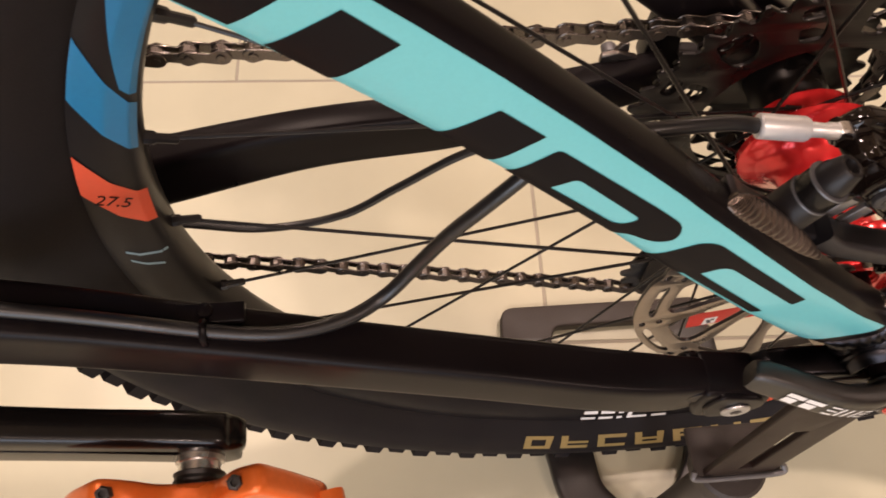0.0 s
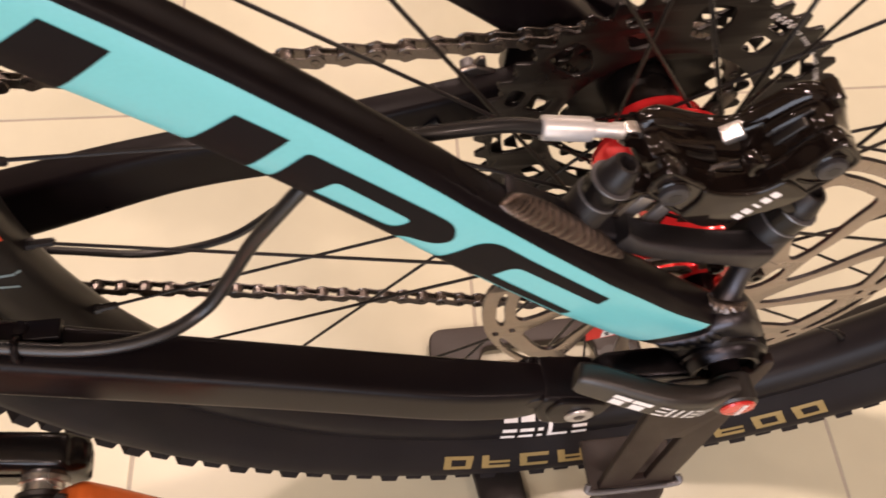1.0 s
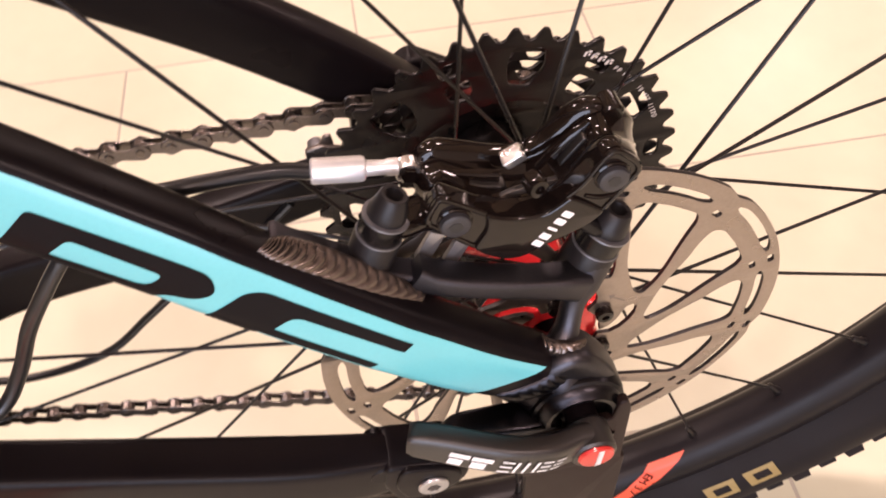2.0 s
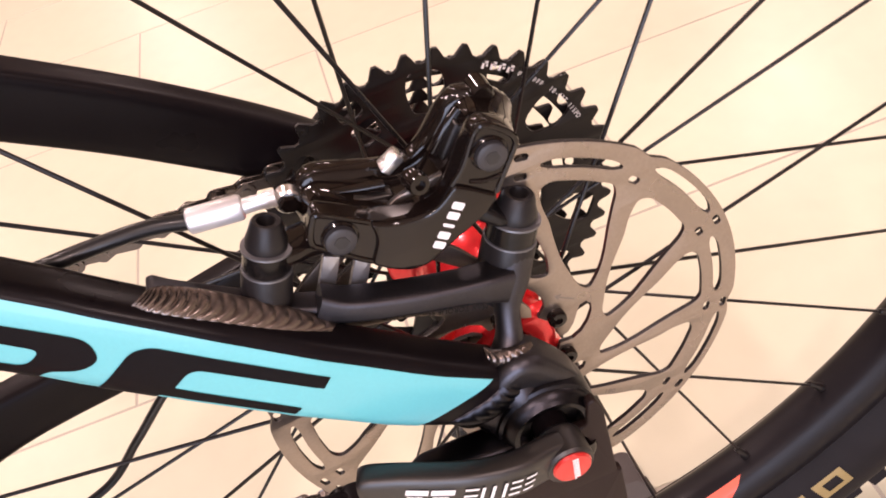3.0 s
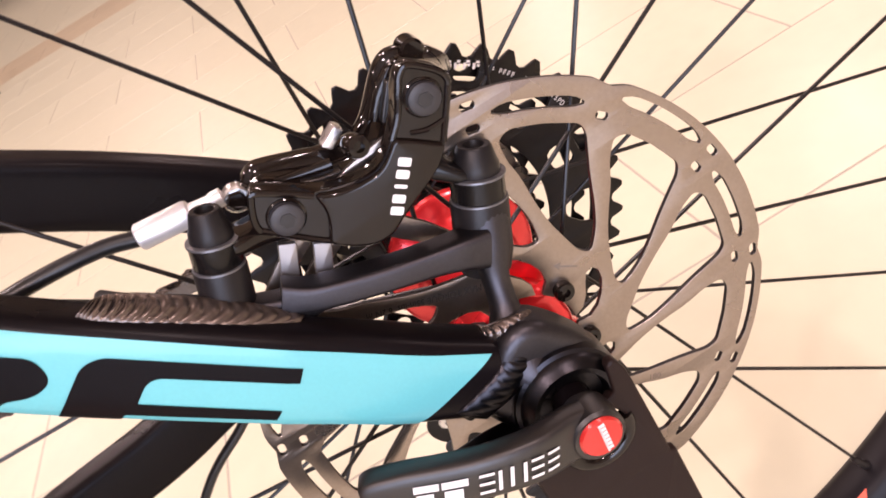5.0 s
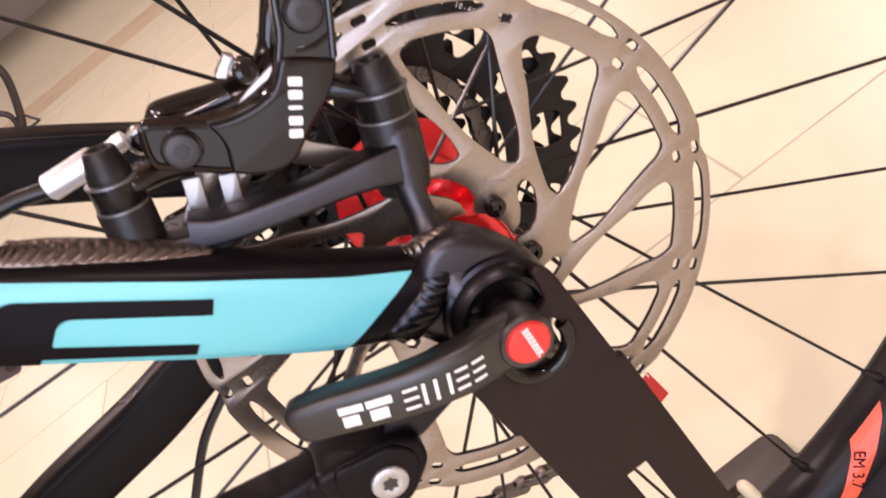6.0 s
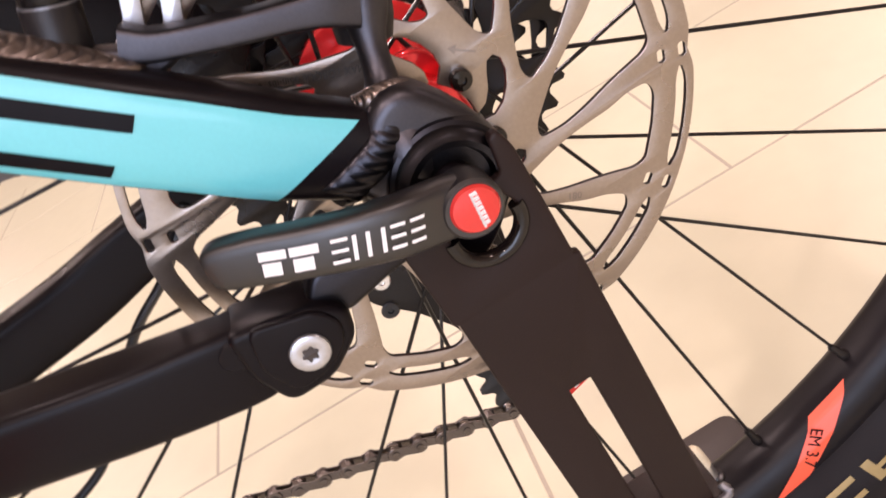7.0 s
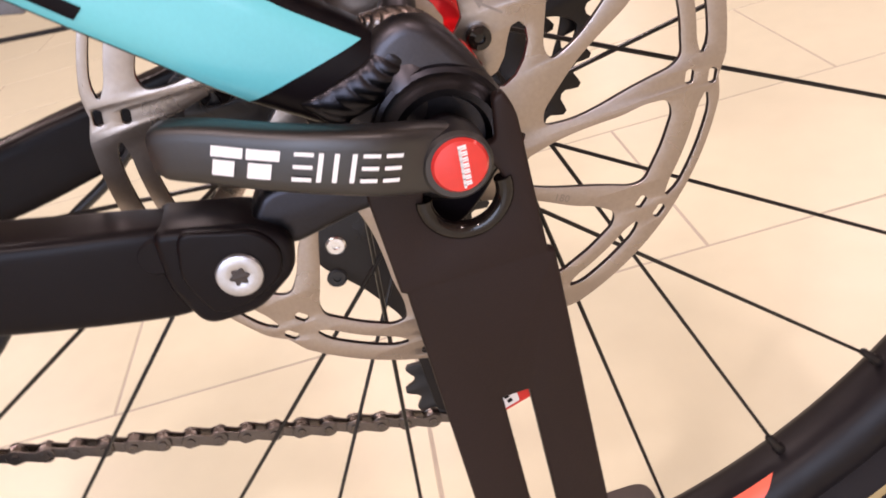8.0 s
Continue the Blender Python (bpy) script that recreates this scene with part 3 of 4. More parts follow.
seatstay = part("seatstay", stay_loft(), SATIN, bike, "satin black seatstay with turquoise lettering")
drive_rows = []
for u, y, above, height in ((-10, 66, -6, 24), (20, 64, -3, 28), (60, 62, -2, 30), (110, 59, -2, 30), (160, 55, -2, 30), (240, 49, -2, 31), (330, 44, -2, 32)):
    x, _, z = stay_centre(u)
    drive_rows.append((x + above * 0.613, y, z + above * 0.79, 17, height))
part("seatstay", stay(drive_rows, 5.0, 32, 6), SATIN, bike, "satin black drive side seatstay")


def stay_face(u, v):
    """Outer face of the left seatstay: u millimetres forward, v millimetres down from its middle."""
    x, y, z = stay_centre(u)
    h = stay_height(u) / 2

    def depth(w):
        return (1 - min(abs(w) / h, 0.995) ** STAY_P) ** (1 / STAY_P) * STAY_W / 2

    slope = (depth(abs(v) + 0.05) - depth(max(abs(v) - 0.05, 0))) / 0.1
    nrm = Vector((0, -1, 0)) + STAY_UP * math.copysign(min(-slope, 6), -v)
    return P(x, y - depth(v), z) - STAY_UP * (v / 1000), nrm.normalized()


def stay_quad(points, material, lift, label="", n=24, m=10, name="decal"):
    return part(name, draped(stay_face, points, lift, n=n, m=m), material, seatstay, label, 60)


V0, V1 = -12.6, 12.8
stay_quad([(2, -10.6), (300, V0), (300, V1), (21, V1)], CYAN, 0.25, "turquoise decal panel", 90, 16)


def ink_shape(outlines, lift=0.5):
    """A printed shape with rounded corners on the stay: outlines of (u, v), the later ones holes."""
    cu = bpy.data.curves.new("outline", "CURVE")
    cu.dimensions, cu.fill_mode = "2D", "BOTH"
    for pts in outlines:
        sp = cu.splines.new("POLY")
        sp.points.add(len(pts) - 1)
        for i, (u, v) in enumerate(pts):
            sp.points[i].co = (u, v, 0, 1)
        sp.use_cyclic_u = True
    ob = bpy.data.objects.new("outline", cu)
    scene.collection.objects.link(ob)
    me = bpy.data.meshes.new_from_object(ob.evaluated_get(bpy.context.evaluated_depsgraph_get()))
    bpy.data.objects.remove(ob)
    bpy.data.curves.remove(cu)
    bm = bmesh.new()
    bm.from_mesh(me)
    bmesh.ops.remove_doubles(bm, verts=bm.verts, dist=1e-4)
    for axis, values in ((0, range(48, 300, 4)), (1, range(-12, 13, 2))):
        for value in values:
            co, no = [0, 0, 0], [0, 0, 0]
            co[axis], no[axis] = value + 0.03, 1
            bmesh.ops.bisect_plane(bm, geom=bm.verts[:] + bm.edges[:] + bm.faces[:], plane_co=co, plane_no=no)
    for v in bm.verts:
        p, nrm = stay_face(v.co.x, v.co.y)
        v.co = p + nrm * (lift / 1000)
    return part("print", bm, INK, seatstay, "", 60)


def ink(points):
    stay_quad(points, INK, 0.5, n=16, m=8, name="print")


# the big maker's letters on the stay, as plain shapes
for quad in (
    [(174, -5.0), (189, -4.8), (194.5, V1), (177.5, V1)],
    [(220, -6.8), (236, -7.4), (243, V1 - 1), (225.5, V1)],
    [(246, -7), (272, -7), (280, V1), (252, V1 - 2)],
):
    ink(quad)
ink_shape([rounded([(56, -6.4), (106, -6.4), (110.5, -3.5), (116, V1), (101, V1), (100, 10.6), (61.5, 10.4), (60.5, 7.0), (97, 6.7), (94.5, -1.4), (56.5, -1.8)], [0.2, 7, 6, 0.3, 0.3, 0.5, 0.3, 0.3, 0.5, 6, 0.3], 6)])
ink_shape([rounded([(121, -5.0), (168, -3.9), (171, V1), (131, V1), (129, 8.8), (121, 6.0), (117, 1.0)], [5, 2, 0.4, 0.4, 3, 4, 4], 6), rounded([(131.5, 1.6), (156.5, 1.2), (159, 8.8), (134, 8.0)], [2.5, 2, 1, 3.5], 5)])

# chainstays
chainstay = part("chainstay", stay([(-68, -86, -12.5, 11, 23), (-72, -86.2, -11.5, 14, 25), (-84, -86.6, -8.5, 16, 25.5), (-110, -85, -3, 18, 25), (-165, -79, 8, 18, 25), (-250, -70, 25, 19, 26), (-315, -64, 39, 21, 28), (-420, -58, 58, 24, 34)], 7, 40, 8), SATIN, bike, "satin black chainstay carrying the brake hose")
part("chainstay", stay([(-52, 66, -8, 14, 22), (-90, 61, -13.5, 15, 26), (-130, 57, -19, 16, 28), (-160, 55, -23.5, 17, 29), (-225, 53, -30, 17, 31), (-306, 51, -51, 19, 38), (-420, 47, -78, 20, 42)], 5.5, 28, 8), SATIN, bike, "satin black drive side chainstay")

# rear pivot with its bolt
pivot_shape = rounded([(-73, 2), (-50, -3.5), (-42, -10), (-44, -19), (-56, -27), (-70, -27), (-74.5, -14)], 4)
pivot = part("pivot_block", plate([pivot_shape], -95.5, -77, 2.2, 3), SATIN, bike, "black rear pivot clevis")
part("pivot_bolt", turned([(0, 5.5), (1.2, 5.8), (1.8, 5.5), (2.1, 4.8), (2.1, 2.4), (1.9, 2.0)], (-56.8, -96.4, -14.2), (-56.8, -100, -14.2), 32), BOLT, pivot, "polished steel pivot bolt")
star = [(2.1 + 0.45 * math.cos(radians(6 * 10 * k))) for k in range(36)]
part("socket", plate([[(-56.8 + r * math.cos(radians(10 * k)), -14.2 + r * math.sin(radians(10 * k))) for k, r in enumerate(star)]], -98.62, -98.3, 0.05, 1), STAND_DARK, pivot)
clevis_face = rounded([(-67, 0.8), (-49, -4.8), (-45, -11.5), (-48, -19), (-56, -23), (-66, -24), (-70.5, -12)], 4)
part("clevis_face", plate([clevis_face], -97, -94, 1.0, 3), SATIN, pivot)
part("knuckle", turned([(0, 4.2), (0.8, 5), (17, 5.2), (18, 4.4)], (-74, -94.5, -5), (-74, -76, -5), 24), SATIN, pivot)

# left dropout: axle boss, web and pivot link
drop = part("dropout", stay([(-26, -75, 18, 15, 22), (-17, -72.0, 14, 16, 24), (-9, -78.5, 8, 16, 27), (-1, -79.5, 2, 12, 27)], 3.0, 32, 6), FORGED, bike, "black forged dropout")
part("shoulder", plate([rounded([(-15, 22), (-10, 28), (-3, 31), (4, 28), (10, 20), (16, 9), (17.5, -2), (0, -8), (-20, 2), (-24, 12)], [4, 4, 4, 5, 5, 5, 4, 6, 5, 4])], -84.5, -68, 4.5, 4), SHEEN_BLACK, drop)
part("lower_tab", plate([rounded([(-15, -4), (12, -4), (13, -14), (6, -22), (-2, -28), (-14, -24)], 4)], -83, -77, 1.5, 2), SATIN, drop)
part("pivot_link", plate([rounded([(-6, -2), (-26, 2), (-46, 2), (-52, -6), (-44, -15), (-24, -11), (-6, -13)], 4)], -91, -78, 2.5, 3), FORGED, drop)
part("axle_boss", ring_about_axle([(6.3, -87), (10.5, -87), (11.6, -90.5), (13.4, -90.8), (14.6, -89.2), (15.6, -88.4), (16.2, -86.6), (17.4, -86), (18, -83), (18, -74), (6.3, -74)], 48), FORGED, drop)

# brake mount bridge with weld
AX = (-0.37, -0.93)
mount_out = rounded([(-91, 99.5), (-89, 99.6), (-85, 95.2), (-75, 86.8), (-62.5, 76.4), (-51, 70), (-41, 68), (-38, 64), (-43, 60.5), (-50, 60), (-53, 57), (-92, 92)], [0.8, 0.8, 2, 3, 4, 5, 3, 3, 3, 3, 3, 3])
mount = part("brake_mount", plate([mount_out], -67.6, -58.5, 1.8, 3), SHEEN_BLACK, bike, "satin black welded brake mount bridge")
part("bridge_arm", stay([(-52, -65.5, 71.6, 9, 9.5), (-46, -66, 67.8, 10, 8.2), (-38, -66.5, 64.6, 10.5, 7.8), (-24, -66.8, 59.6, 10.5, 7.8), (-12, -66.5, 55.6, 10.5, 8.4), (-4, -66, 52.6, 11, 10), (3, -65, 49, 11, 12)], 5.5, 36, 6), SHEEN_BLACK, mount)


def weld_bead(upper, lower, out, bulge, pitch, parent, ripple=0.9, surface=None):
    """A rippled weld bead between two edges; out is the direction in which it bulges."""
    a_rows, b_rows = spline(upper, 30), spline(lower, 30)
    a_pts, b_pts = [P(*r) for r in a_rows], [P(*r) for r in b_rows]
    length = sum((q - p).length for p, q in zip(a_pts, a_pts[1:])) * 1000
    count = max(40, int(length / 0.28))
    out = Vector(out).normalized()
    wob = random.Random(5)
    jitter = [wob.uniform(0.8, 1.2) for _ in range(300)]
    bm, rings = bmesh.new(), []
    for k in range(count + 1):
        f = k / count * (len(a_pts) - 1)
        i = min(int(f), len(a_pts) - 2)
        pa, pb = a_pts[i].lerp(a_pts[i + 1], f - i), b_pts[i].lerp(b_pts[i + 1], f - i)
        end = min(1.0, (k + 2) / 8, (count - k + 2) / 8) ** 0.5
        ring = []
        for q in range(15):
            w = q / 14
            arch = math.sin(math.pi * w) ** 0.6
            phase = (k / count * length - 3.4 * arch) / pitch
            saw = phase - math.floor(phase)
            rise = bulge * arch * end + ripple * arch * end * jitter[int(phase) % 300] * (math.sin(math.pi * saw) ** 0.8 - 0.5)
            ring.append(pa.lerp(pb, w) + out * (rise / 1000))
        ring.append(pb - out * 0.002)
        ring.append(pa - out * 0.002)
        rings.append(ring)
    loft(bm, rings)
    return part("weld", bm, surface or RAW_WELD, parent, "rippled weld bead", 70)


def stay_top(u, above, y):
    """A point over the top of the left seatstay, at a given y."""
    x, _, z = stay_centre(u)
    q = Vector((x, 0, z)) + STAY_UP * (stay_height(u) / 2 + above)
    return q.x, y, q.z


weld_bead([stay_top(u, k, y) for u, k, y in ((108, 2.6, -67), (104, 3.8, -66.5), (95, 4.2, -66.5), (82, 3.6, -67), (68, 2.6, -67.5), (54, 0.4, -69.5))], [stay_top(u, k, y) for u, k, y in ((112, -0.4, -71.5), (108, -0.6, -73), (99, -0.8, -74.2), (86, -0.8, -75), (71, -0.6, -75), (56, -0.4, -73))], (0.45, -0.6, 0.65), 1.2, 2.9, mount, 1.0)


weld_bead([(-5.5, -77, 31), (-8.5, -81, 27.5), (-13, -83.2, 23), (-21, -83.8, 20.2), (-31, -83.2, 17.4)], [(4, -77, 23.6), (0, -81, 19.6), (-5, -83.4, 15), (-14, -84, 11), (-24, -83, 8.4)], (0.12, -0.95, 0.3), 2.2, 3.4, drop, 0.42, FORGED)
weld_bead([(-11, -72, 31), (-9, -75, 31.5), (-5, -77, 32), (0, -77.6, 31), (4, -75.5, 28)], [(-12.5, -74, 27), (-10.5, -77.5, 27), (-6, -80, 27.2), (-0.5, -80.2, 26), (4.5, -77.8, 23.6)], (-0.2, -0.8, 0.55), 1.3, 2.6, drop, 0.5)


def mount_post(top, parent, deep, wide=1.0):
    """Hollow-headed mounting bolt with its spacer on the bridge."""
    x, y, z = top
    a = (x, y, z)
    b = (x + AX[0] * 40, y, z + AX[1] * 40)
    post = part("mount_post", turned([(d, r * wide) for d, r in [(16.2, 6.4), (16.4, 7.1), (17.0, 7.4), (deep - 6, 7.5), (deep, 6.6)]], a, b, 32), BOLT_BLACK, parent)
    part("spacer", turned([(d, r * wide) for d, r in [(8.6, 5.8), (8.8, 6.5), (9.2, 6.8), (15.9, 6.9), (16.2, 6.7), (16.5, 6.2)]], a, b, 32), CRANK, post)
    # edge highlights of bolt and spacer, modelled as two thin grey rings
    for level in (8.5, 16.1):
        part("bright_ring", turned([(level, 6.2 * wide), (level + 0.15, 7.2 * wide), (level + 0.75, 7.3 * wide), (level + 0.9, 6.4 * wide)], a, b, 32), GREY, post, "thin grey ring drawn in as an edge highlight")
    part("bolt", turned([(d, r * wide) for d, r in [(4.0, 1.9), (1.0, 2.5), (0.2, 2.7), (0, 3.1), (0.1, 3.9), (0.8, 4.4), (4.6, 5.3), (5.8, 5.8), (8.2, 6.0), (8.9, 5.9)]], a, b, 32), BOLT_BLACK, post, "black hollow socket bolt")


mount_post((-54.4, -61.2, 103.0), mount, 44)
mount_post((15.8, -58.6, 75.0), mount, 40, 1.18)
part("strut", tube([(9.5, -60.0, 58, 7.0), (6.8, -61, 51, 7.2), (4, -63, 45, 6.6), (1.2, -66, 38, 4.4), (-1.2, -69.5, 30, 4.6), (-4.5, -74, 22, 7), (-5, -78, 12, 9.5), (-5, -79, 4, 8)], 7, 24, 6), SHEEN_BLACK, mount)

# brake caliper
cal_front = [(-47, 90), (-46.5, 94), (-43.5, 99.5), (-41.5, 101.5), (-35, 96.8), (-29, 91.5), (-23.5, 88.4), (-17, 86.8), (-10.5, 86.6), (-5.5, 90), (0, 96.5), (3.7, 103), (6.3, 107), (10, 108), (16.5, 102.5), (18.5, 98), (17, 94.5), (8.6, 81.8), (4, 77.3), (-2.5, 74.2), (-10, 71.2), (-17, 67.2), (-23, 67.6), (-29, 71.4), (-35.5, 78.4), (-45, 88)]
cal_back = [(-49, 90), (-48, 93), (-44.5, 97.5), (-40.5, 99.5), (-35, 97.5), (-29, 95), (-22.5, 92.2), (-16, 90.4), (-11, 90), (-6, 93), (-1, 98.2), (4, 103.5), (8.5, 106), (13, 105), (20, 101), (24.5, 95), (23.5, 90), (12, 80), (6, 74), (-1, 69), (-10, 66), (-17, 64), (-23, 64.5), (-29, 67.5), (-36, 75), (-45, 86)]
cal_round = [2, 2, 2, 2, 4, 5, 5, 5, 5, 5, 4, 4, 3, 3, 3, 3, 4, 5, 4, 5, 5, 5, 5, 5, 4, 2]
# how far the top of the waist between the two halves sinks
cal_dip = [0, 0.2, 0.6, 0.9, 1, 1, 1, 1, 1, 1, 1, 1, 0.9, 0.6, 0.3, 0, 0, 0, 0, 0, 0, 0, 0, 0, 0, 0]
ra, rb = rounded(cal_front, cal_round, 4), rounded(cal_back, cal_round, 4)
bm, rings = bmesh.new(), []
mid = Vector((-12, 79))
for y, k, shrink, dip in ((-36, 1, 0.93, 0), (-37.2, 1, 0.98, 0), (-38.5, 1, 1, 0), (-41, 1, 1, 0), (-42.0, 0.98, 0.997, 0.15), (-42.6, 0.94, 0.992, 0.8), (-43.4, 0.9, 0.99, 2.8), (-44.6, 0.85, 0.985, 3.5), (-49, 0.6, 0.98, 3.8), (-54, 0.35, 0.985, 3.3), (-55.6, 0.25, 0.988, 2.6), (-56.6, 0.2, 0.992, 0.9), (-57.4, 0.15, 0.996, 0.2), (-59.2, 0.05, 1, 0), (-60.4, 0, 1, 0), (-62.4, 0, 1, 0), (-63.3, 0, 0.992, 0), (-63.9, 0, 0.972, 0)):
    ring = []
    for i, (p, q) in enumerate(zip(ra, rb)):
        r = mid + (Vector(p).lerp(Vector(q), k) - mid) * shrink
        ring.append(P(r.x, y, r.y - dip * float(np.interp(i / 5, range(26), cal_dip))))
    rings.append(ring)
loft(bm, rings)
caliper = part("brake_caliper", bm, GLOSS, bike, "gloss black four piston brake caliper", 32)
# raised panel between the two bores, and the lips round their pockets
face_panel = rounded([(-29, 91), (-23.5, 88.0), (-17, 86.4), (-10.5, 86.2), (-5.8, 89.6), (-3.2, 92), (0.6, 89.4), (8.6, 82.4), (3.8, 77.6), (-2.6, 74.5), (-10, 71.5), (-17, 67.6), (-22.8, 68.0), (-28.8, 71.8), (-33, 76.2), (-28.5, 84)], [2, 4, 4, 4, 3, 1.5, 3, 2, 3, 4, 4, 4, 4, 3, 1.5, 4], 4)
part("face_panel", plate([face_panel], -65.4, -62.5, 1.3, 4), GLOSS, caliper)
part("pocket_lip", tube([(-29, -63.6, 90.4), (-35, -63.8, 95.4), (-41.3, -63.8, 99.9), (-43.2, -63.7, 98.6), (-45.6, -63.6, 93.6), (-45.8, -63.6, 90.4), (-44.2, -63.6, 88.6), (-35.4, -63.6, 79.4), (-32, -63.6, 76.4)], 1.05, 10, 5), GLOSS, caliper)
part("pocket_lip", tube([(-3.6, -63.6, 91.4), (0.9, -63.8, 96.2), (4.6, -63.8, 102.4), (7, -63.8, 105.8), (10, -63.8, 106.6), (15.4, -63.8, 101.8), (17.2, -63.7, 98), (15.8, -63.6, 94.6), (8.2, -63.6, 83)], 1.05, 10, 5), GLOSS, caliper)
part("pocket_rib", tube([(1.6, -63.7, 90.4), (6, -63.9, 88.6), (11.6, -63.7, 88.4)], 0.8, 8, 5), GLOSS, caliper)
part("mount_lug", stay([(-42, -55, 86, 12, 9), (-48, -57, 88.2, 12, 7), (-54, -60, 90.4, 12, 6), (-58.5, -61, 91.5, 9, 5)], 3.5, 20, 5), GLOSS, caliper)
part("mount_lug", stay([(-1, -54, 79, 14, 9), (5.5, -57, 72.5, 13, 6), (10, -58, 67.5, 12, 5), (13, -58.5, 63.5, 9, 4)], 3.5, 20, 5), CRANK, caliper)
part("bridge_rib", stay([(-40, -47, 92.5, 3, 5), (-30, -47.5, 89.5, 3.4, 6), (-21, -48, 87.6, 3.4, 6)], 3, 16, 4), GLOSS, caliper)
part("bridge_rib", stay([(-3, -47, 91.5, 3.4, 6), (3, -47, 98, 3.4, 6), (8, -46.5, 102, 3, 5)], 3, 16, 4), GLOSS, caliper)
part("body_bolt", turned([(0, 3.8), (7, 3.8), (8, 3.0)], (15.5, -37, 102.2), (15.5, -70, 102.2), 18), GLOSS, caliper)
for x, z in ((-38.2, 89.6), (9.2, 97.0)):
    part("cap_seat", turned([(0, 5.6), (0.5, 5.5), (0.9, 5.0)], (x, -63.7, z), (x, -70, z), 28), GLOSS, caliper)
    s = part("piston_cap", turned([(0, 4.6), (2.2, 4.7), (2.8, 4.5), (3.1, 4.0), (3.1, 2.0), (2.4, 1.7)], (x, -63.5, z), (x, -70, z), 28), CAP, caliper, "dull black threaded piston cap")
    part("socket", turned([(0, 2.3), (0.25, 2.2), (0.3, 1.0)], (x, -66.5, z), (x, -70, z), 6), PULLEY, s)
part("bleed_block", plate([rounded([(-20.5, 95.6), (-14.4, 98.8), (-12.6, 96.4), (-18.4, 93.2)], 0.6)], -51, -45, 0.4), SILVER, caliper, "bare aluminium pad clip")
part("bleed_screw", turned([(0, 3.4), (4, 3.6), (6, 3.0), (6.2, 1.6), (4.5, 1.5)], (-13, -56, 93.5), (-11, -66, 94.5), 16), GLOSS, caliper, "black bleed screw")
for x, z in ((-46, 76), (-38, 70.5)):
    part("brake_pad", plate([rounded([(x - 5, z - 5), (x - 0.5, z - 7.5), (x + 5.5, z + 4), (x + 1, z + 6.5)], 0.8)], -60.5, -58.5, 0.3), STEEL, caliper, "grey metal brake pad plate")
# sunk pocket in the bridge
for pts in ([(-33, 91.6), (-26, 88.6), (-19, 87), (-20, 83), (-33, 85)], [(-3, 92), (1, 97.4), (4.6, 102), (7, 99), (0, 88)]):
    part("pad_plate", plate([rounded(pts, 1.2)], -51.6, -46.4, 0.5), PAD, caliper, "dark steel brake pad plate")
# unreadable maker's print along the caliper face, as shapes
PRINT_D, PRINT_N = Vector((0.62, 0.78)), Vector((-0.78, 0.62))


def print_shape(points):
    o = Vector((-13.6, 72.6))
    return [tuple(o + PRINT_D * u + PRINT_N * v) for u, v in points]


for i in range(5):
    u, w = 0.2 + 3.55 * i, 1.1 if i == 2 else 2.5
    u += 0.85 if i == 2 else 0.1
    part("print", plate([print_shape(rounded([(u, -1.9), (u + w, -1.9), (u + w, 1.9), (u, 1.9)], 0.6, 3))], -65.52, -65.38, 0.01, 0), WHITE, caliper)

# brake hose: fitting, sleeve, and the run along the stay
banjo = part("banjo", turned([(0, 2.9), (0, 3.5), (0.6, 4.1), (4.0, 4.1), (4.6, 3.5), (4.6, 2.9)], (-48.4, -46, 94.2), (-48.4, -40, 94.2), 28), SILVER, caliper, "bright banjo fitting")
part("banjo_bolt", turned([(0, 2.6), (0.5, 3.0), (8, 3.0), (9, 2.0)], (-48.4, -47.6, 94.2), (-48.4, -38, 94.2), 6), GLOSS, banjo)
hose = part("brake_hose", tube([(-77, -43, 99.5), (-86, -44, 103), (-98, -46, 105.5), (-113, -48, 107), (-128, -48, 106), (-140, -50, 102), (-150, -54, 94), (-160, -56, 82), (-170, -57, 68), (-180, -58, 50), (-191, -62, 36.5), (-206, -69, 34), (-226, -73, 36), (-250, -72.4, 40.6), (-300, -67.5, 52.4), (-400, -59, 72)], 2.5, 14, 8), HOSE, bike, "black hydraulic brake hose")
part("sleeve", turned([(0, 3.4), (0.6, 4.0), (15, 4.0), (16, 3.6), (16.5, 2.5), (22, 2.3), (23, 2.7), (26, 2.7)], (-77, -43.2, 99.7), (-50, -45, 97), 20), SLEEVE, hose, "silver crimp sleeve")
clamp = part("cable_clip", soft_box(-264, -238, -69.4, -62.0, 37.8, 40.6, 0.6), SATIN, hose, "black hose clip")
part("strap", tube([(-251, -68.6, 40.4), (-251, -70.4, 43.2), (-251, -73, 43.8), (-251, -75.6, 41.4), (-251, -76, 37)], 1.3, 8, 4), SATIN, clamp)
part("screw", turned([(0, 2.8), (1.2, 2.6), (1.6, 1.4)], (-251, -65, 40.4), (-251, -65, 44), 12), SATIN, clamp)
part("gear_cable", tube([(-95, 52, -12), (-110, 51, -25), (-125, 52, -36), (-150, 52, -50), (-180, 52, -76), (-211, 52, -101), (-255, 52, -110), (-303, 52, -98), (-400, 50, -70)], 2.3, 10, 8), HOSE, bike, "black gear cable housing")

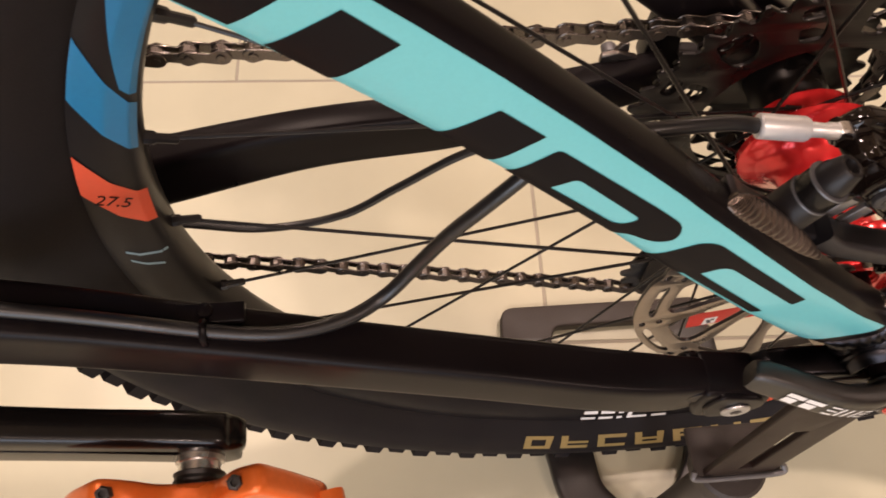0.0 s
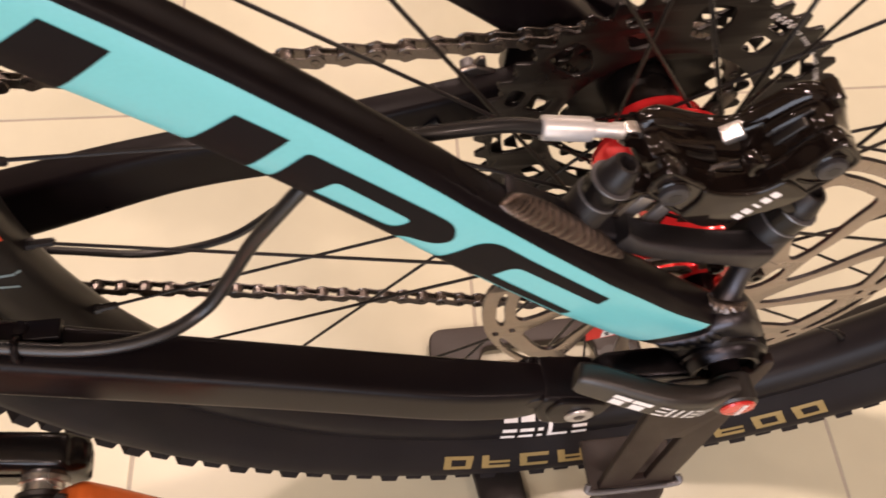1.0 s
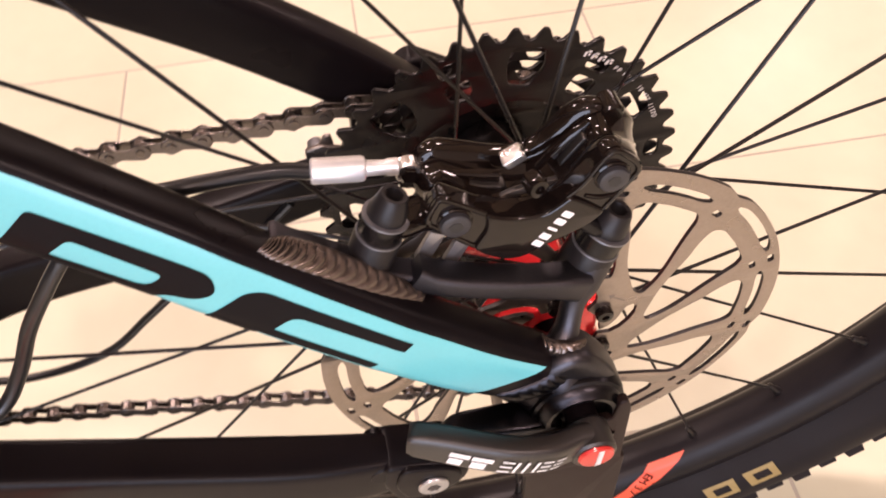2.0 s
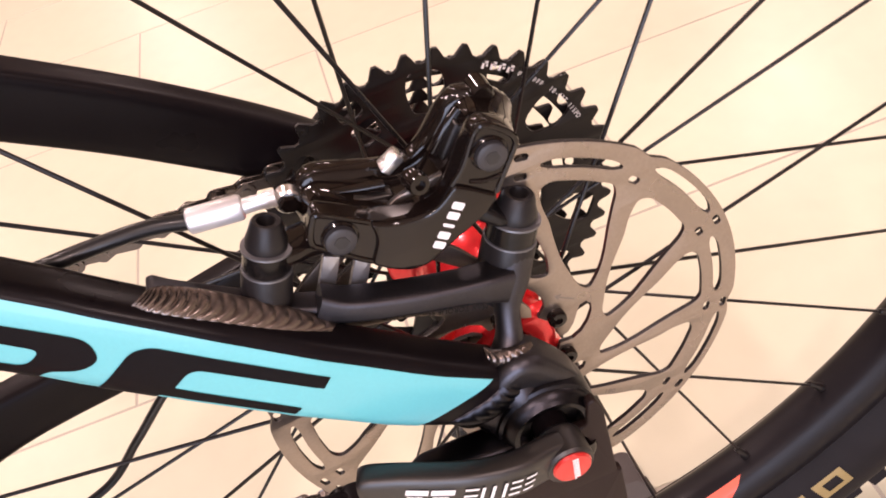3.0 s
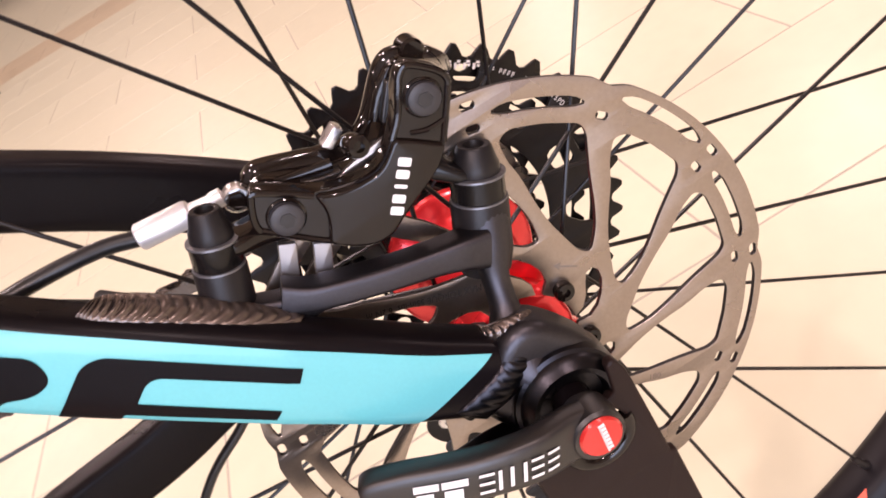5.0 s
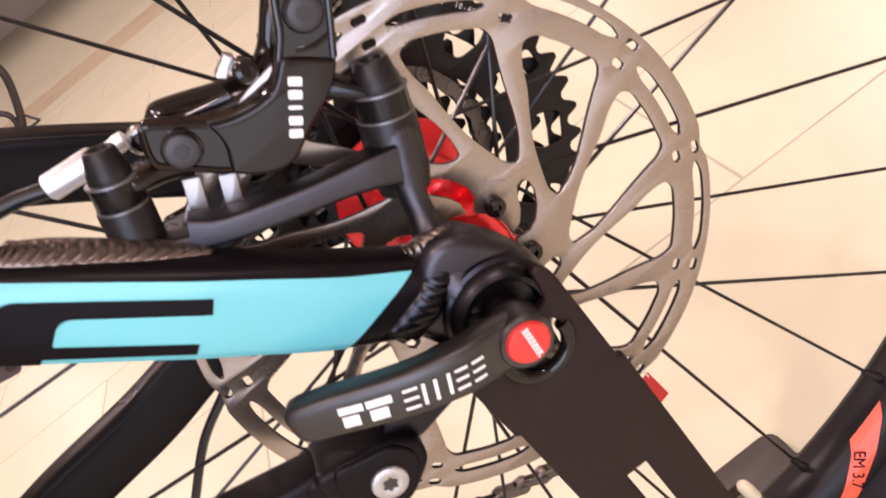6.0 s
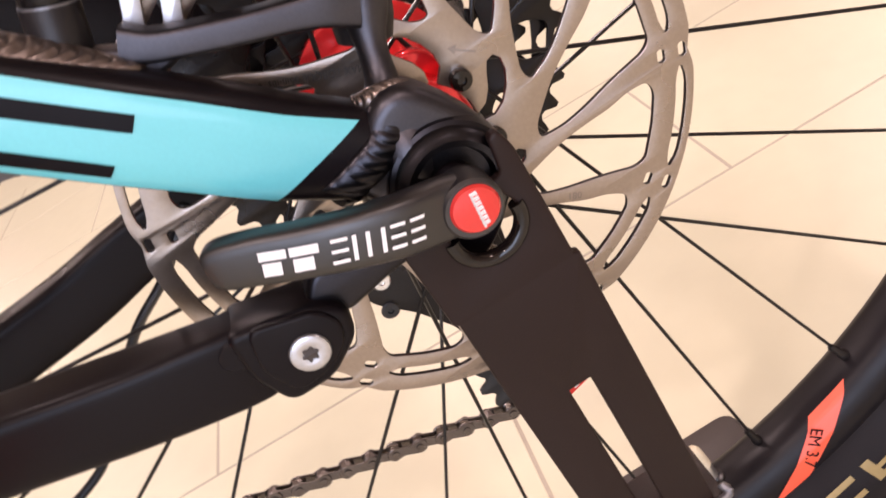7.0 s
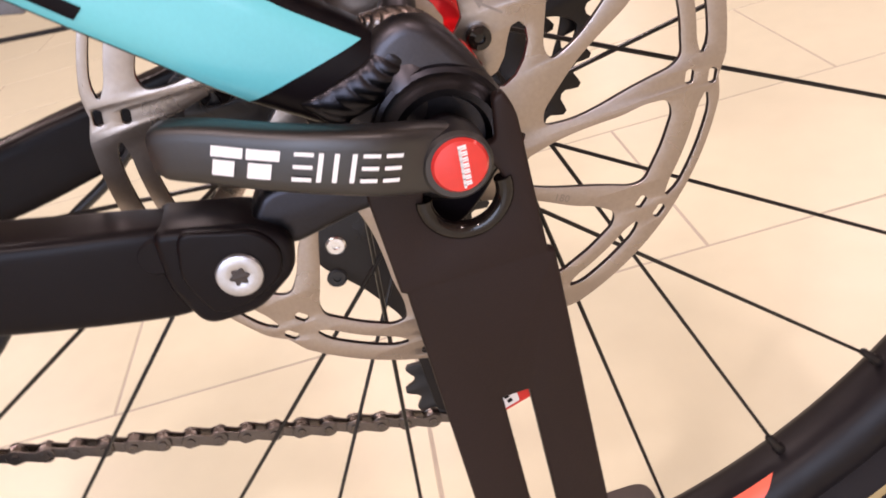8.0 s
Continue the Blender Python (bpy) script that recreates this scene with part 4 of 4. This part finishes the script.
# thru axle: lever with red cap
lever_rows = [(-63, -94, 20.2, 8, 10.5), (-60, -95, 19.8, 9, 13), (-52, -97.5, 17.8, 9, 14), (-42, -100.5, 14.6, 9, 14.5), (-30, -103.3, 11, 9, 15), (-17, -103.4, 6.5, 9, 16), (-7, -100.2, 2.6, 9, 16.5), (1, -99.0, 0, 9, 15)]
axle = part("thru_axle", rod((0, -101, 0), (0, 84, 0), 6, None, 24), SATIN, bike, "black thru axle with folding lever")
lever = part("axle_lever", stay(lever_rows, 4.0, 28, 6), LEVER, axle, "matt black quick release lever")
part("lever_head", turned([(0, 6.8), (1.5, 8.2), (11.5, 8.4), (12.5, 7.6)], (0, -93, 0), (0, -120, 0), 32), LEVER, lever)
cap = part("axle_cap", turned([(0, 6.6), (0.6, 6.7), (1.4, 6.1), (1.7, 4.0)], (0.4, -105.2, 0.4), (0.4, -120, 0.4), 32), RED_CAP, axle, "red lever cap with white print")
bm = bmesh.new()
for i in range(7):
    z = 5.0 - 1.45 * i
    x = 0.6 - 0.1 * i
    for dx, dz, w, h in ((0, 0, 2.0, 0.45), (0, -0.65, 2.0, 0.35), (0, -0.5, 0.6, 1.1)):
        box(bm, x + dx, x + dx + w, -107.1, -106.8, z + dz - h + 0.4, z + dz + 0.4)
part("print", bm, WHITE, cap)

# maker's print on the lever, as shapes
bm = bmesh.new()


def lever_face(u, v):
    """u millimetres from the lever's free end, v above its middle."""
    rows = np.array(spline(lever_rows, 6), float)
    x = -62 + u
    y = np.interp(x, rows[:, 0], rows[:, 1] - rows[:, 3] / 2)
    z = np.interp(x, rows[:, 0], rows[:, 2])
    return P(x + v * 0.42, y, z + v * 0.94), Vector((0, -1, 0))


for u0, w, thick in ((10.5, 6.4, 2.0), (17.6, 6.8, 2.0), (27.2, 4.0, 0.9), (32.2, 2.6, 0.9), (35.4, 2.4, 0.9), (39.0, 1.0, 1.0), (41.2, 3.6, 0.9), (46.0, 3.6, 0.9)):
    h = 3.3
    if w < 3:
        strokes = [(0, min(w, 1.0), -h, h)]
    elif thick > 1.5:
        strokes = [(0, w, 0.9, h), (0.6, w - 1.4, -h, 0.2)]
    else:
        strokes = [(0, w, h - thick, h), (0, w, -thick / 2, thick / 2), (0, w, -h, -h + thick)]
    for a, c, lo, hi in strokes:
        draped(lever_face, [(u0 + a, lo), (u0 + c, lo), (u0 + c, hi), (u0 + a, hi)], 0.55, bm, 4, 3)
part("print", bm, WHITE, lever)

# chain: joined rollers, with each link a piece
def chain_path():
    pts = [(-440.0, 36.5), (-110.0, 39.2), (-30.0, 41.8), (-2.0, 42.6)]
    for k in range(0, 12):
        pts.append(polar(42.6, 90 - 15 * k))
    c1, c2 = (2.0, -78.0), (-12.0, -175.0)
    for k in range(0, 9):
        a = 60 + 24 * k
        pts.append((c1[0] + 22 * math.cos(radians(a)), c1[1] + 22 * math.sin(radians(a))))
    for k in range(0, 9):
        a = 10 - 14 * k
        pts.append((c2[0] + 24 * math.cos(radians(a)), c2[1] + 24 * math.sin(radians(a))))
    pts += [(-34.0, -194.6), (-101.0, -174.0), (-217.0, -141.0), (-296.0, -121.0), (-440.0, -86.0)]
    return pts


def chain_y(x, z):
    return float(np.interp(z, [-60, 10], [41.0, 50.0])) if z < 0 else float(np.interp(x, [-440, -100, 0], [48, 49.5, 50.5]))


pts = chain_path()
cum = np.concatenate([[0], np.cumsum([math.hypot(b[0] - a[0], b[1] - a[1]) for a, b in zip(pts, pts[1:])])])
joints = []
for s in np.arange(0, cum[-1], 12.7):
    x = float(np.interp(s, cum, [p[0] for p in pts]))
    z = float(np.interp(s, cum, [p[1] for p in pts]))
    joints.append((x, chain_y(x, z), z))
bm = bmesh.new()
for x, y, z in joints:
    rod((x, y - 2.6, z), (x, y + 2.6, z), 3.8, None, 10, bm)
    rod((x, y - 3.9, z), (x, y + 3.9, z), 2.0, None, 8, bm)
chain = part("chain", bm, CHAIN, bike, "oiled brown steel bicycle chain")


def link_mesh(y_in, thick, width):
    """Two figure-eight side plates, 12.7 mm between the holes, lying along x round the origin."""
    outline = []
    for k in range(20):
        a = radians(-90 + 180 * k / 19)
        outline.append((6.35 + width * math.cos(a), width * math.sin(a)))
    outline.append((2, width * 0.55))
    outline.append((-2, width * 0.55))
    for k in range(20):
        a = radians(90 + 180 * k / 19)
        outline.append((-6.35 + width * math.cos(a), width * math.sin(a)))
    outline.append((-2, -width * 0.55))
    outline.append((2, -width * 0.55))
    bm = bmesh.new()
    for y in (-y_in - thick, y_in):
        rings = []
        for yy, k in ((y, 0.93), (y + 0.25, 1), (y + thick - 0.25, 1), (y + thick, 0.93)):
            rings.append([Vector((px * (0.97 if k < 1 else 1), yy, pz * k)) / 1000 for px, pz in outline[::2]])
        loft(bm, rings)
    bmesh.ops.recalc_face_normals(bm, faces=bm.faces)
    me = bpy.data.meshes.new("link")
    bm.to_mesh(me)
    bm.free()
    me.materials.append(CHAIN)
    smooth(me)
    return me


inner_link, outer_link = link_mesh(1.3, 0.9, 4.1), link_mesh(2.3, 0.9, 4.2)
for i, (a, b) in enumerate(zip(joints, joints[1:])):
    va, vb = P(*a), P(*b)
    ang = math.atan2(vb.z - va.z, vb.x - va.x)
    ob = new("link", inner_link if i % 2 else outer_link)
    ob.parent = chain
    ob.matrix_basis = Matrix.Translation((va + vb) / 2) @ Matrix.Rotation(-ang, 4, "Y")

# rear derailleur: cage, pulleys, body, hanger
dera = part("derailleur_cage", plate([rounded([(-10, -72), (12, -72), (16, -90), (2, -196), (-16, -204), (-28, -184), (-20, -146), (-14, -98)], 7)], 50, 52, 0.5), COG, bike, "black rear derailleur cage with two pulleys")
part("cage_plate", plate([rounded([(-6, -68), (-46, -70), (-56, -83), (-54, -92), (-40, -108), (-28, -128), (-26, -186), (-12, -194), (6, -146), (12, -78)], 5)], 33, 35, 0.5), COG, dera)
for c, t in (((2, -78), 11), ((-12, -175), 12)):
    outl = [(c[0] + x * 0.96, c[1] + z * 0.96) for x, z in cog_outline(t)]
    hole = [(c[0] + 4 * math.cos(radians(15 * k)), c[1] + 4 * math.sin(radians(15 * k))) for k in range(24)]
    pl = part("pulley", plate([outl, hole], 40, 42.5, 0.3, 1), PULLEY, dera)
    part("pulley_bolt", turned([(0, 4.6), (0.8, 4.8), (1.4, 4.0), (1.4, 1.8), (0.6, 1.5)], (c[0], 33.4, c[1]), (c[0], 28, c[1]), 18), SILVER, pl, "steel pulley bolt")
for x, z in ((-45, -84), (-49, -99)):
    part("bolt", turned([(0, 4.2), (0.8, 4.4), (1.4, 3.6), (1.4, 1.6), (0.6, 1.4)], (x, 33.4, z), (x, 28, z), 18), SILVER if z > -90 else PULLEY, dera)
part("derailleur_body", stay([(8, 78, -18, 20, 22), (22, 80, -38, 22, 26), (16, 76, -62, 22, 26), (4, 60, -78, 18, 22)], 3.5, 24, 5), GLOSS, dera)
hanger = part("hanger", plate([rounded([(-84, 2), (-76, -4), (-70, -14), (-20, -32), (-12, -22), (8, -16), (17, 2), (8, 16), (-10, 17), (-14, -8), (-34, -20), (-66, -8), (-78, 6)], 4), [polar(6.5, 15 * k) for k in range(24)]], 70, 76, 1.0, 2), GREY, bike, "grey anodised drive side dropout with fine print")
bm = bmesh.new()
for i in range(16):
    if i in (4, 9):
        continue
    x, z = -66 + 2.9 * i, -11.5 - 1.05 * i
    box(bm, x, x + 1.9, 69.8, 70.0, z - 1.0, z + 1.0)
part("print", bm, INK, hanger)
part("dropout", plate([rounded([(-60, 20), (-30, 44), (-8, 30), (16, 12), (18, -10), (4, -18), (-30, -18), (-62, -12)], 6), rounded([(-46, 10), (-26, 24), (-18, 10), (-24, -8), (-44, -6)], 4)], 72.0, 84, 1.5, 2), SATIN, bike, "black drive side dropout")

# cable guide and its bolt beside the drive side dropout
guide = part("cable_guide", plate([rounded([(-84, 4), (-76, 6), (-66, 2), (-63, -6), (-68, -9), (-74, -3), (-84, -2)], 1.5)], 67, 70, 0.8, 2), CHAIN, bike, "bare steel cable guide")
part("ear", plate([rounded([(-78, 3), (-74, 9), (-71, 9), (-70, 2)], 1)], 69.5, 72, 0.5), CHAIN, guide)
part("bolt", turned([(0, 4.4), (1.6, 4.6), (2.4, 3.8), (2.4, 2.2), (1.2, 2.0)], (-62, 67, -15), (-62, 60, -15), 18), STAND_DARK, guide, "dull black guide bolt")

# crank arm and pedal
crank = part("crank_arm", stay([(-249, -87.5, -32, 9, 8), (-251, -87.5, -31.5, 13, 18), (-255, -87.5, -31.5, 15, 26), (-262, -87.5, -30.5, 15, 30), (-278, -86.5, -27.5, 15, 30), (-310, -85, -22, 15, 29), (-370, -82, -11, 16, 31), (-440, -79, 1, 18, 38)], 5, 28, 6), CRANK, bike, "black alloy crank arm with a milled groove")
part("groove", stay([(-266, -95, -26.5, 0.6, 1.2), (-310, -92.4, -18.5, 0.8, 1.4), (-370, -90, -7.5, 0.8, 1.4), (-440, -88, 4.5, 0.8, 1.4)], 3, 10, 5), INK, crank)
pedal = part("pedal_spindle", turned([(0, 9), (0.5, 9.4), (4, 9.4), (4.4, 8.0), (11, 8.0), (11.5, 8.8), (17, 8.8), (17.5, 7.2), (30, 7)], (-266, -93, -31), (-266, -200, -31), 24), SILVER, bike, "steel pedal spindle with washer")
part("seal", turned([(0, 9.4), (0.5, 10), (2, 9.3), (3.5, 10), (5, 9.3), (7, 9.8)], (-266, -101, -31), (-266, -200, -31), 20), PULLEY, pedal)
pedal_out = rounded([(-323, -38), (-309, -14), (-295, 1), (-286, -5), (-276, -17), (-258, -17), (-249, -2), (-238, 5), (-229, -10), (-217, -34), (-219, -48), (-301, -48)], 5)
body = part("pedal_body", plate([pedal_out], -118, -107, 3, 3), ORANGE, pedal, "orange anodised flat pedal body")
part("spindle_housing", turned([(0, 9), (1, 10), (60, 10), (92, 9)], (-266, -110, -34), (-266, -230, -34), 24), ORANGE, pedal)
part("pedal_frame", stay([(-300, -112, -36, 14, 16), (-306, -150, -36, 12, 14), (-300, -200, -36, 14, 16)], 4, 16, 5), ORANGE, pedal)
part("pedal_frame", stay([(-218, -112, -36, 14, 16), (-212, -150, -36, 12, 14), (-218, -200, -36, 14, 16)], 4, 16, 5), ORANGE, pedal)
part("pedal_frame", stay([(-310, -200, -36, 16, 16), (-260, -204, -36, 14, 16), (-212, -200, -36, 16, 16)], 4, 16, 5), ORANGE, pedal)
for x, z in ((-292, -3), (-247, -2)):
    part("traction_pin", turned([(0, 3.0), (3.2, 3.0), (4.2, 2.5), (4.4, 1.4), (3, 1.3)], (x, -112.5, z), (x, -114, z + 6), 6), PULLEY, body, "black hexagonal pedal pin")

# ---- the display stand ----
stand = thing("display_stand", "dark brown powder coated bicycle display stand gripping the rear axle", "stand")
hook_shape = rounded([(-20.5, -4), (-22.4, -7), (-21.6, -36.8), (-20.2, -37.4), (-19.3, -163), (21.4, -163), (20.6, -38), (18.8, -37), (18.2, 3), (16, 9), (13, 8), (11.5, -3), (4, -4.2), (-12, -3)], [3, 2, 0.6, 0.6, 1, 1, 0.6, 0.6, 3, 2, 2, 2, 2, 3])
notch = [(1 + 10.5 * math.cos(radians(12 * k)), -14.5 + 10 * math.sin(radians(12 * k))) for k in range(30)]
slot_shape = rounded([(-3, -81), (5, -81), (5, -153), (-3, -153)], 0.8)
hook = part("hook_plate", plate([hook_shape, slot_shape, notch], -92, -88, 0.9, 2), STAND, stand, "slotted hook plate")
lip = [(1 + 10.5 * math.cos(radians(a)), -91, -14.5 + 10 * math.sin(radians(a))) for a in range(-190, 16, 10)]
part("notch_lip", tube(lip, 2.4, 12, 1), GLOSS, hook, "glossy black notch lining")
part("bracket", soft_box(-24, 26, -93, -64, -166.5, -163.5, 1.2), STAND_DARK, stand)
part("bracket_lip", tube([(-25, -90, -160), (-24, -93.5, -163), (0, -93.8, -164.5), (25, -93.5, -163), (26, -90, -160)], 1.7, 10, 6), GREY, stand)
part("post", turned([(0, 11), (5, 11), (6, 19), (8, 21), (20, 21), (23, 10), (172, 10), (174, 15), (186, 16)], (2, -84, -166.5), (2, -84, -400), 28), STAND_DARK, stand)
part("foot", stay([(-70, 70, -355, 40, 10), (-66, 40, -354, 40, 11), (-52, -20, -353, 37, 12), (-45, -60, -353, 35, 12), (-22, -86, -354, 32, 10)], 5, 24, 5), LEVER, stand)
part("foot", stay([(68, 70, -355, 40, 10), (68, 40, -354, 40, 11), (64, -20, -353, 37, 12), (48, -60, -353, 35, 12), (20, -86, -354, 32, 10)], 5, 24, 5), LEVER, stand)


def slab(outline, z0, z1, bevel):
    me = plate([outline], z0, z1, bevel, 2)
    me.transform(Matrix.Translation((0, 0, -AXLE)))
    me.transform(Matrix(((1, 0, 0, 0), (0, 0, 1, 0), (0, 1, 0, AXLE), (0, 0, 0, 1))))
    me.flip_normals()
    return me


part("base_slab", slab(rounded([(-92, 66), (-50, 66), (-46, 79), (46, 79), (50, 64), (86, 64), (86.5, 98), (-90, 99)], [2, 4, 6, 6, 4, 2, 12, 12]), -362, -350, 2), STAND_DARK, stand)

# red tag tied into the spokes
tag = thing("paper_tag", "small red and white paper tag tied to the wheel spokes", "tag")
part("card", plate([[(-6, -171), (34, -159.5), (32, -140.5), (-9, -152)]], -0.6, -0.2, 0.05), RED_CARD, tag)
part("print", plate([[(2.5, -167.2), (10, -164.8), (9.4, -155.5), (2.2, -158)]], -0.9, -0.65, 0.02), WHITE, tag)
for x, z in ((4, -162), (6.2, -160.5), (5, -164.5)):
    part("print", plate([[(x, z), (x + 2.2, z + 0.8), (x + 1.6, z + 2.6), (x - 0.4, z + 1.8)]], -1.1, -0.92, 0.02), INK, tag)
part("string", rod((31, -0.5, -143), (28, -1.5, -118), 0.4, None, 6), WHITE, tag)

# ---- far behind: part of another bicycle ----
far_stand = thing("display_stand", "dark tubular bicycle stand far behind on the tiles", "stand", at=(-1.28, 3.91, 0))


def far_tube(points, radius):
    return tube([(x + 1280, y - 3910, z, radius) for x, y, z in points], radius, 10, 6)


part("hoop", far_tube([(-1165, 3910, 90), (-1140, 3910, -12), (-1128, 3910, -90), (-1139, 3910, -147), (-1187, 3910, -242), (-1246, 3910, -330), (-1290, 3910, -350)], 19), STAND_DARK, far_stand)
part("brace", far_tube([(-1205, 3900, -285), (-1190, 3895, -320), (-1165, 3890, -357)], 6), STAND_DARK, far_stand)
part("brace", far_tube([(-1165, 3890, -357), (-1230, 3890, -357), (-1300, 3895, -357)], 6), STAND_DARK, far_stand)
part("ring", far_tube([(-1325 + 74 * math.cos(radians(a)), 3910, -282 + 66 * math.sin(radians(a))) for a in range(0, 361, 24)], 14), STAND_DARK, far_stand)

# ---- tread blocks and floor tiles ----
KNOBS = 112
side_knob, mid_knob = knob_mesh(13.0, 12.0, 9.0), knob_mesh(12.0, 20.0, 7.0)
for k in range(KNOBS):
    a = 360 * k / KNOBS
    ob = new("knob", side_knob)
    ob.parent = tyre
    ob.matrix_basis = knob_pose(350.0, a, -24.0 - (1.5 if k % 2 else 0), 33)
bm = bmesh.new()
for k in range(KNOBS):
    a = 360 * k / KNOBS
    for me, m in ((side_knob, knob_pose(350.0, a, 24.0, -33)), (mid_knob, knob_pose(356.0, a + 1.6, -8 if k % 2 else 8, 0))):
        base = len(bm.verts)
        vs = [bm.verts.new(m @ v.co) for v in me.vertices]
        for f in me.polygons:
            bm.faces.new([vs[i] for i in f.vertices])
tagged(part("tread", bm, RUBBER, tyre, "rubber tread blocks"), kind="stuff")

tile_me, band_me = tile_mesh(), tile_mesh()
band_me.materials[0] = TILE_BAND
corner = Vector((0.245, 0.341, 0))
far_verts, far_faces = [], []
for row in range(-16, 48):
    for col in range(-19, 15):
        shift = 0.5 * TILE_L if row % 2 else 0.0
        local = Vector((col * TILE_L + shift + TILE_L / 2, row * TILE_W + TILE_W / 2, 0))
        local.rotate(Euler((0, 0, TILT)))
        m = Matrix.Translation(corner + local + Vector((0, 0, -0.005))) @ Matrix.Rotation(TILT, 4, "Z")
        p = m.translation
        if not (-9.6 < p.x < 7.6 and -3.8 < p.y < 13.8):
            continue
        if -5 <= row <= 15 and -8 <= col <= 5:
            ob = new("tile", band_me if row in (13, 14) else tile_me)
            ob.parent = floor
            ob.matrix_basis = m
        else:
            base = len(far_verts)
            far_verts += [tuple(m @ v.co) for v in tile_me.vertices]
            far_faces += [[base + k for k in f.vertices] for f in tile_me.polygons]
far_tiles = bpy.data.meshes.new("tile_field")
far_tiles.from_pydata(far_verts, [], far_faces)
tagged(part("tile_field", far_tiles, TILE, floor, "cream tiles further off"), kind="stuff")
